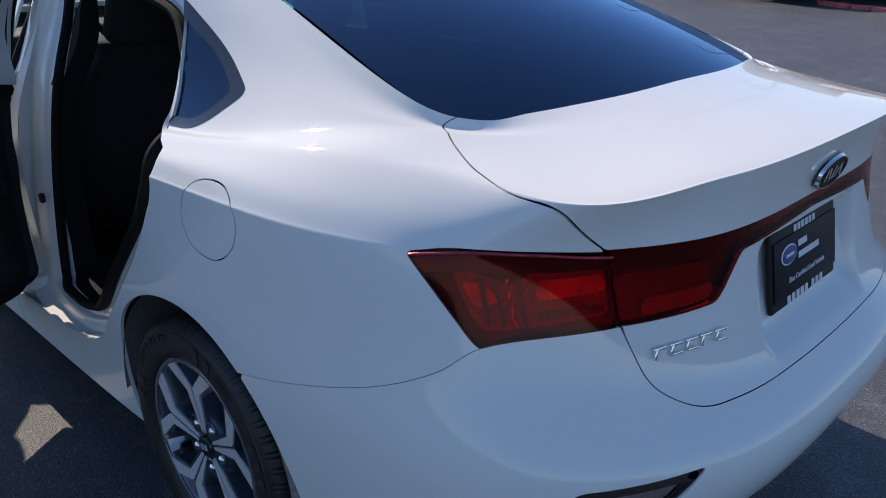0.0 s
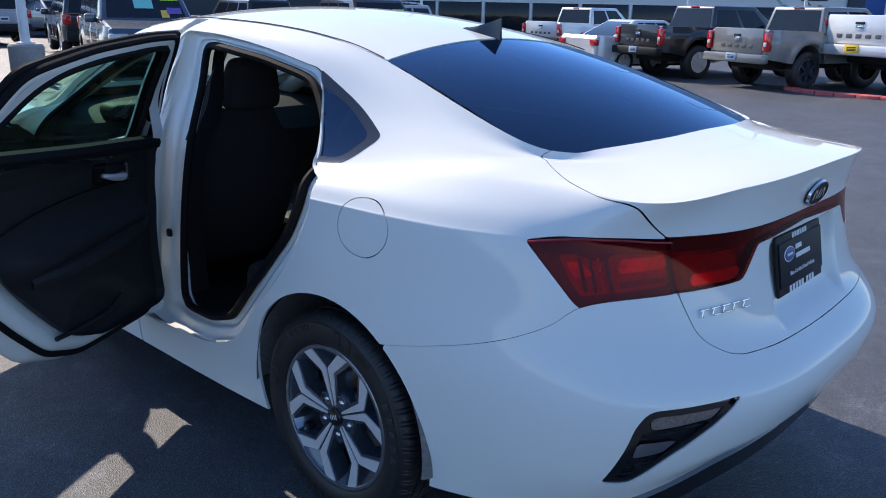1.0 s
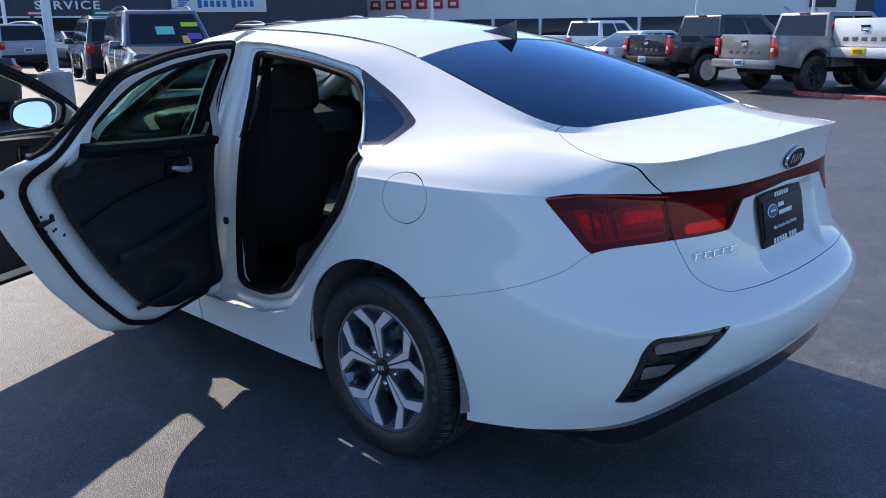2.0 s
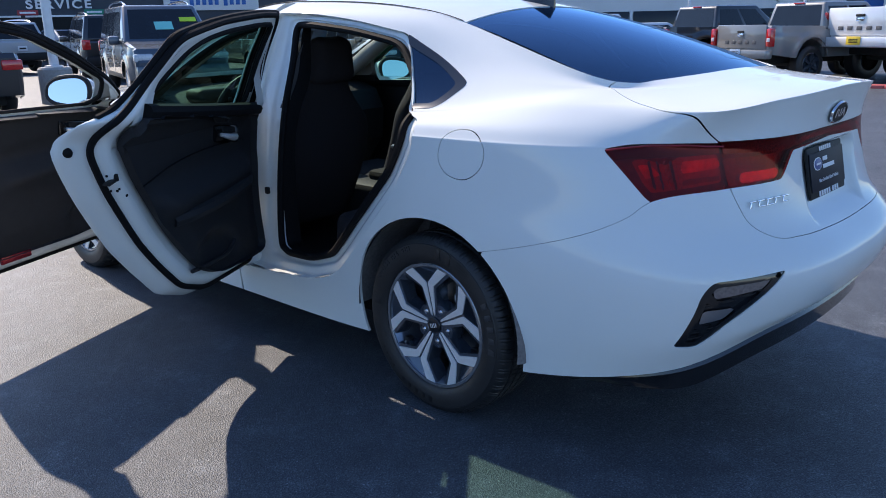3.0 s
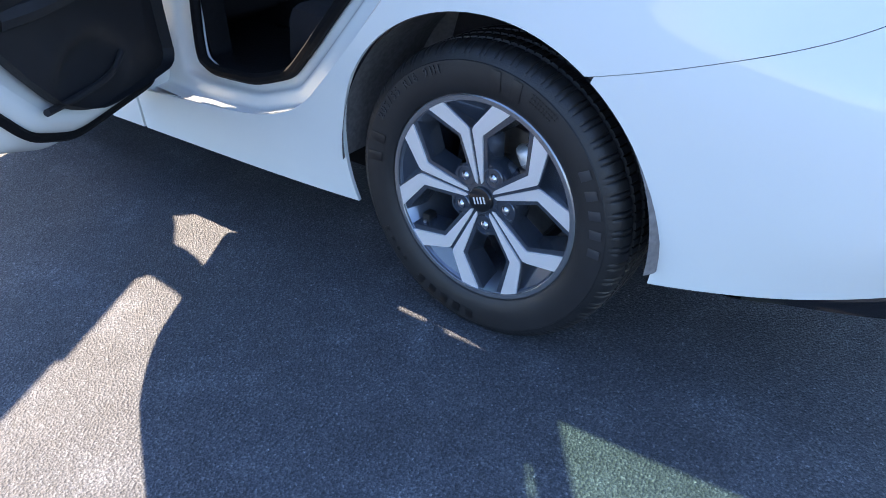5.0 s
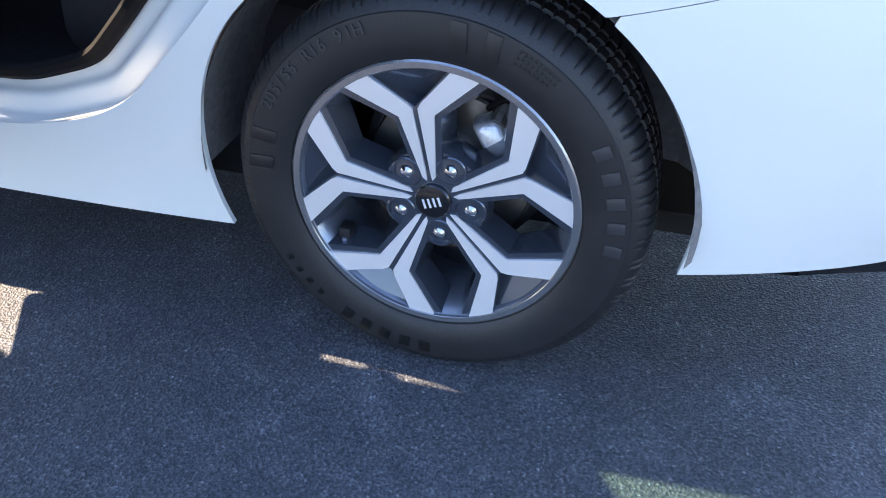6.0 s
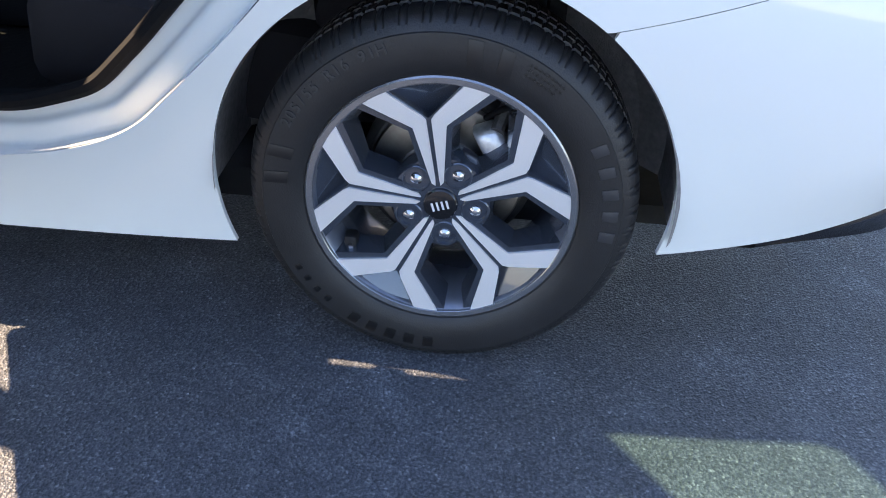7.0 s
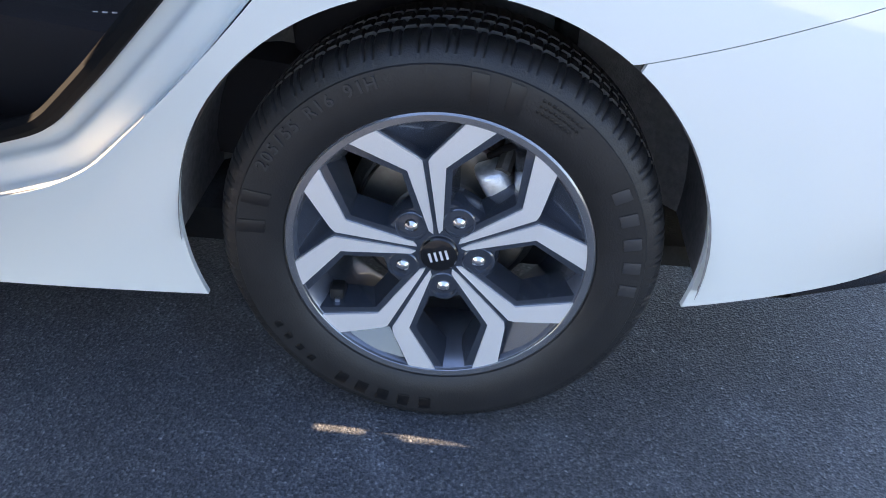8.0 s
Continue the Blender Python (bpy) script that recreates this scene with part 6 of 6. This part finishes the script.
def saloon(paint, x, y, heading, label, z=0.0):
    t = new("saloon_car")
    tagged(t, label=label, category="car", group="parked cars in the row")
    L, half = 4.6, .90
    out = arch_profile(L, [(L, .62), (L - .15, .78), (L - 1.2, .95), (1.0, .98), (.08, 1.0), (0, .92), (0, .5)], .26, (.95, L - .90), .36)
    lower_body("body", out, half - .05, paint, t)
    side_panels(out, half, t, paint, (.95, L - .90), .36, .26)
    cabin(t, (.55, L - 1.15), (1.45, L - 2.1), half * .92, half * .66, .93, 1.42, paint, ((.16, .30), (.33, .58), (.61, .84)))
    for s in (-1, 1):
        box("tail_lamp", (s * (half - .16), .03, .82), (.30, .12, .16), LAMP_RED, t, .03)
        box("head_lamp", (s * (half - .20), L - .10, .68), (.34, .16, .13), LAMP_CLEAR, t, .04)
        box("mirror", (s * (half + .08), L - 1.6, 1.0), (.18, .09, .12), paint, t, .03)
        for yc in (.95, L - .90):
            parked_wheel(t, s * (half - .11), yc, .33, .22, s, ALLOY)
    box("underside", (0, L / 2, .26), (half * 1.5, L - .8, .14), DARK, t, .03)
    place(t, x, y, heading, z)
    return t


GREY_P, DARK_P, WHITE_P = car_paint("grey_paint", (.21, .21, .205)), car_paint("dark_blue_grey_paint", (.018, .021, .026)), car_paint("parked_white_paint", (.72, .72, .72))
SILVER_P, BLUE_P, BLACK_P = car_paint("silver_paint", (.42, .43, .45)), car_paint("slate_blue_paint", (.055, .075, .105)), car_paint("black_paint", (.012, .012, .014))
PLATE_B, PLATE_Y = mat("plate_pale_blue", (.35, .45, .6), .5, noise_scale=20, noise_amt=.1), mat("plate_yellow", (.75, .55, .04), .5, noise_scale=20, noise_amt=.1)


def fall(x, y):
    """The yard falls slightly away to one side."""
    return -0.20 * smooth_step(3.0, 17.0, x)


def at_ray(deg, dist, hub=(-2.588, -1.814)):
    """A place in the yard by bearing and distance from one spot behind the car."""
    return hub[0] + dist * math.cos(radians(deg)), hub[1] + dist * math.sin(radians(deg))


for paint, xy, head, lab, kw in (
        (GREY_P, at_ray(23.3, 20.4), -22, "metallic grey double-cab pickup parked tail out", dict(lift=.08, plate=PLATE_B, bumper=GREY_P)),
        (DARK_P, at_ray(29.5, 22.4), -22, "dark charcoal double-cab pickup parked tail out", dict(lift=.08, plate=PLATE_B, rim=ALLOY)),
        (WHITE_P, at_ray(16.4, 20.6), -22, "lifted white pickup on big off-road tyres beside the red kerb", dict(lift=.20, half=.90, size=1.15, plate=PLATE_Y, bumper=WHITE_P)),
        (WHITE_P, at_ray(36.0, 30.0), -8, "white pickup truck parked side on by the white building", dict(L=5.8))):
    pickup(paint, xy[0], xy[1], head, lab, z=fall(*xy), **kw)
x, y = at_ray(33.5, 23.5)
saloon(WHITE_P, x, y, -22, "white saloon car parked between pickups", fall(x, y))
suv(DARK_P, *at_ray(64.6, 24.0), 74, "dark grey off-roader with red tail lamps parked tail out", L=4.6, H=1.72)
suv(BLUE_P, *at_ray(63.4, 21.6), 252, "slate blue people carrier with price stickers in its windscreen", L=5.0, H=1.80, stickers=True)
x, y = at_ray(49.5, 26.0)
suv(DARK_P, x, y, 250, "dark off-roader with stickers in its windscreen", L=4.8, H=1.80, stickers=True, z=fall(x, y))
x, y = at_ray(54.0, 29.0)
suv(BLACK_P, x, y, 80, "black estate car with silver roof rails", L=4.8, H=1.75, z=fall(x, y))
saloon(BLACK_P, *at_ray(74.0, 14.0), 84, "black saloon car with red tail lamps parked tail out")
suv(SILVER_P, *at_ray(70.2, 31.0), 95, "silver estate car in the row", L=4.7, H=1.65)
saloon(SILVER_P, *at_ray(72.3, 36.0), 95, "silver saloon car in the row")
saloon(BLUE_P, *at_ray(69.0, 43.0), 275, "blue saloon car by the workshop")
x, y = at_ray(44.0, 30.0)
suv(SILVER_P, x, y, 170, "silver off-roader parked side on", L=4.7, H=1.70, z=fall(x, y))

# lamp posts on concrete feet
CONCRETE = mat("concrete", (.36, .35, .33), .85, noise_scale=25, noise_amt=.15, bump=.3, bump_scale=60, stain=.15, stain_scale=3)
POST = mat("white_painted_steel", (.70, .71, .72), .4, noise_scale=12, noise_amt=.06, stain=.08, stain_scale=2)


def lamp_post(x, y, z=0.0, r=.085, h=8.0):
    p = new("lamp_post")
    tagged(p, label="white painted steel lamp post on a concrete foot", category="lamp post", group="lamp posts in the yard")
    bm = bmesh.new()
    lathe(bm, [(.30, 0), (.30, .62), (.27, .66), (.001, .66)], 28, axis="z")
    part("concrete_foot", bm, CONCRETE, p)
    bm = bmesh.new()
    lathe(bm, [(r * 1.9, .66), (r * 1.9, .69), (r, .70), (r * .8, h), (.001, h)], 20, axis="z")
    part("shaft", bm, POST, p)
    box("lamp_head", (0, .45, h), (.32, .8, .14), POST, p, .03)
    p.location = (x, y, z)
    return p


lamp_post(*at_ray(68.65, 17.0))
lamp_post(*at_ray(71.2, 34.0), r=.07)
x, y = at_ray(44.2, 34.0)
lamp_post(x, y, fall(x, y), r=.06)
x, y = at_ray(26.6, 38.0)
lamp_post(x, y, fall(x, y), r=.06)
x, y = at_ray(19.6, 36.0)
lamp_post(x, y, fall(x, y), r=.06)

# red painted kerb of the island under the lifted pickup
RED_KERB = mat("red_painted_kerb", (.50, .11, .10), .7, noise_scale=18, noise_amt=.25, bump=.3, bump_scale=50, stain=.25, stain_scale=4)
kerb_line = [(17.6, 5.35), (16.75, 5.15), (16.35, 4.72), (16.15, 3.1), (16.6, -.6), (17.6, -5.0)]
kerb = new("kerb")
tagged(kerb, label="worn red painted concrete kerb", category="kerb", kind="structure")
kp = curve_pts(kerb_line, 24)
for a, b in zip(kp, kp[1:]):
    c, d = (a + b) / 2, b - a
    box("kerb_stone", (c[0], c[1], fall(c[0], 0) - .005), (.30, float(np.linalg.norm(d)) * .997, .16), RED_KERB, kerb, .025, m=Matrix.Rotation(math.atan2(d[1], d[0]) - math.pi / 2, 4, "Z"))

# buildings
SLATE = mat("dark_slate_panel", (.035, .045, .065), .55, noise_scale=3, noise_amt=.12, stain=.1, stain_scale=.4)
WHITE_WALL = mat("white_rendered_wall", (.72, .72, .71), .8, noise_scale=15, noise_amt=.05, stain=.07, stain_scale=.5, bump=.1, bump_scale=40)
BEIGE = mat("beige_wall", (.45, .38, .30), .85, noise_scale=8, noise_amt=.1, stain=.1, stain_scale=.6)
BLUE_SIGN = mat("blue_panel", (.03, .12, .42), .4, noise_scale=4, noise_amt=.08)
SIGN_WHITE = mat("white_sign_letters", (.75, .76, .78), .4, noise_scale=10, noise_amt=.03)


def building(name, label, c, size, heading, material, z=0.0):
    b = new(name)
    tagged(b, label=label, category="building")
    box("wall", (0, 0, size[2] / 2), size, material, b, .05)
    b.matrix_world = Matrix.Translation((c[0], c[1], z)) @ Matrix.Rotation(radians(heading), 4, "Z")
    return b


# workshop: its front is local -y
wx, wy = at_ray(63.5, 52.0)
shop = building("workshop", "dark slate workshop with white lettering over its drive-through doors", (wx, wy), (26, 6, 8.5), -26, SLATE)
box("parapet", (0, 0, 8.6), (26.4, 6.4, .5), SLATE, shop, .05)
for i, dx in enumerate((-7.4, -3.4)):
    # black panel on the solid wall, standing in for the shaded interior
    box("doorway_shade", (dx, -3.03, 1.05), (3.4, .10, 2.1), DARK, shop, .02)
    box("door_frame", (dx, -3.06, 2.14), (3.8, .12, .10), WHITE_WALL, shop, .02)
for dx, col in ((-5.15, (.30, .03, .04)), (-1.9, (.02, .20, .13))):
    brd = box("door_board", (dx, -3.10, 2.33), (1.0, .08, .26), mat("board", col, .5, noise_scale=5, noise_amt=.1), shop, .01)
    box("board_bar", (dx, -3.15, 2.33), (.75, .02, .09), SIGN_WHITE, brd, 0)
fc = bpy.data.curves.new("service_letters", "FONT")
fc.body, fc.size, fc.extrude, fc.space_character, fc.offset = "SERVICE", .60, .04, 1.25, .014
fo = bpy.data.objects.new("service_letters", fc)
scene.collection.objects.link(fo)
dg = bpy.context.evaluated_depsgraph_get()
me = bpy.data.meshes.new_from_object(fo.evaluated_get(dg))
bpy.data.objects.remove(fo)
me.materials.append(SIGN_WHITE)
letters = new("service_letters", me)
letters.parent = shop
letters.matrix_basis = Matrix.Translation((-5.2, -3.10, 2.54)) @ Matrix.Rotation(radians(90), 4, "X") @ Matrix.Diagonal((3.2 / max(v.co.x for v in me.vertices), 1, 1, 1))
tagged(letters, label="raised white capital letters")
board = box("sign_board", (4.3, -3.12, 3.12), (5.2, .16, 1.56), WHITE_WALL, shop, .02, label="white sign with a blue winged mark and bars")
for k in range(4):
    box("sign_wing", (2.35 - .05 * k, -3.22, 2.98 - .10 * k), (.60 - .1 * k, .03, .06), BLUE_SIGN, board, 0)
for k in range(9):
    box("sign_letter", (3.2 + .34 * k + (.15 if k > 4 else 0), -3.22, 2.80), (.22, .03, .44 if k in (0, 5) else .34), BLUE_SIGN, board, .01)
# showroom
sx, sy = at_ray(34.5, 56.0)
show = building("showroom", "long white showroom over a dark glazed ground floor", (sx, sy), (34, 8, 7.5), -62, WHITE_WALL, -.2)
for k in range(11):
    w = box("shop_window", (-15.2 + 3.0 * k, -4.03, 1.15), (2.75, .10, 1.75), GLASS_BG, show, .02)
    box("mullion", (-13.7 + 3.0 * k, -4.07, 1.15), (.14, .12, 1.85), POST, show, .01)
for k in range(7):
    lt = box("sign_letter", (-13.6 + 1.05 * k, -4.06, 3.0), (.72, .08, .55), mat("red_sign", (.5, .02, .03), .5), show, .04)
    box("letter_counter", (-13.6 + 1.05 * k, -4.11, 3.0), (.36, .03, .22), WHITE_WALL, lt, .01)
box("corner_panel", (16.6, -4.06, 3.0), (.9, .14, 6.5), SLATE, show, .02)
box("wall_mark", (14.4, -4.06, 2.7), (1.4, .06, .55), SLATE, show, .03)
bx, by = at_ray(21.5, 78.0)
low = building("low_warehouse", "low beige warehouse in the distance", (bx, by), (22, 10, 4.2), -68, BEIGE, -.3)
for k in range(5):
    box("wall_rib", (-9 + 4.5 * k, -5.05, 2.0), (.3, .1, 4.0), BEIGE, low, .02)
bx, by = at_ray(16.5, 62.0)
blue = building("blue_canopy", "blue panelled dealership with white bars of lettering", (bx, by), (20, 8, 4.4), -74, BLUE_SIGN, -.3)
for k in range(6):
    box("sign_letter", (-8 + 1.0 * k, -4.06, 3.2), (.6, .06, .8), SIGN_WHITE, blue, .02)
    box("canopy_post", (-9 + 3.5 * k, -4.4, 1.8), (.25, .25, 3.6), POST, blue, .02)


def palm(x, y, h, z):
    """A small palm: ringed trunk with a head of drooping fronds."""
    p = new("palm_tree")
    tagged(p, label="young green palm with a ringed trunk", category="palm tree", group="palms by the road")
    bm = bmesh.new()
    lathe(bm, [(.16 - .04 * k / 12 + (.02 if k % 2 else 0), h * k / 12) for k in range(13)], 12, axis="z")
    part("trunk", bm, mat("palm_bark", (.16, .12, .08), .9, noise_scale=12, noise_amt=.3, bump=.5, bump_scale=20), p)
    green = mat("palm_leaf", (.07, .12, .03), .6, noise_scale=6, noise_amt=.3)
    for i in range(22):
        a = i * 2.399
        el = radians(70 - 95 * (i / 22))
        bm = bmesh.new()
        ln = 1.3 + .3 * math.sin(i * 1.7)
        spine = []
        for k in range(7):
            t = k / 6
            spine.append(Vector((math.cos(a) * ln * t * math.cos(el), math.sin(a) * ln * t * math.cos(el), h + ln * t * math.sin(el) - .55 * t * t)))
        side = Vector((-math.sin(a), math.cos(a), 0))
        for k in range(6):
            for s in (-1, 1):
                for q in (0, .5):
                    b = spine[k].lerp(spine[k + 1], q)
                    d = (spine[k + 1] - spine[k]).normalized()
                    tip = b + side * s * .30 * (1 - abs(k / 6 - .4)) + d * .22 + Vector((0, 0, -.10))
                    v = [bm.verts.new(c) for c in (b, b + d * .05, tip)]
                    bm.faces.new(v)
        part("frond", bm, green, p, smooth=False)
    p.location = (x, y, z)


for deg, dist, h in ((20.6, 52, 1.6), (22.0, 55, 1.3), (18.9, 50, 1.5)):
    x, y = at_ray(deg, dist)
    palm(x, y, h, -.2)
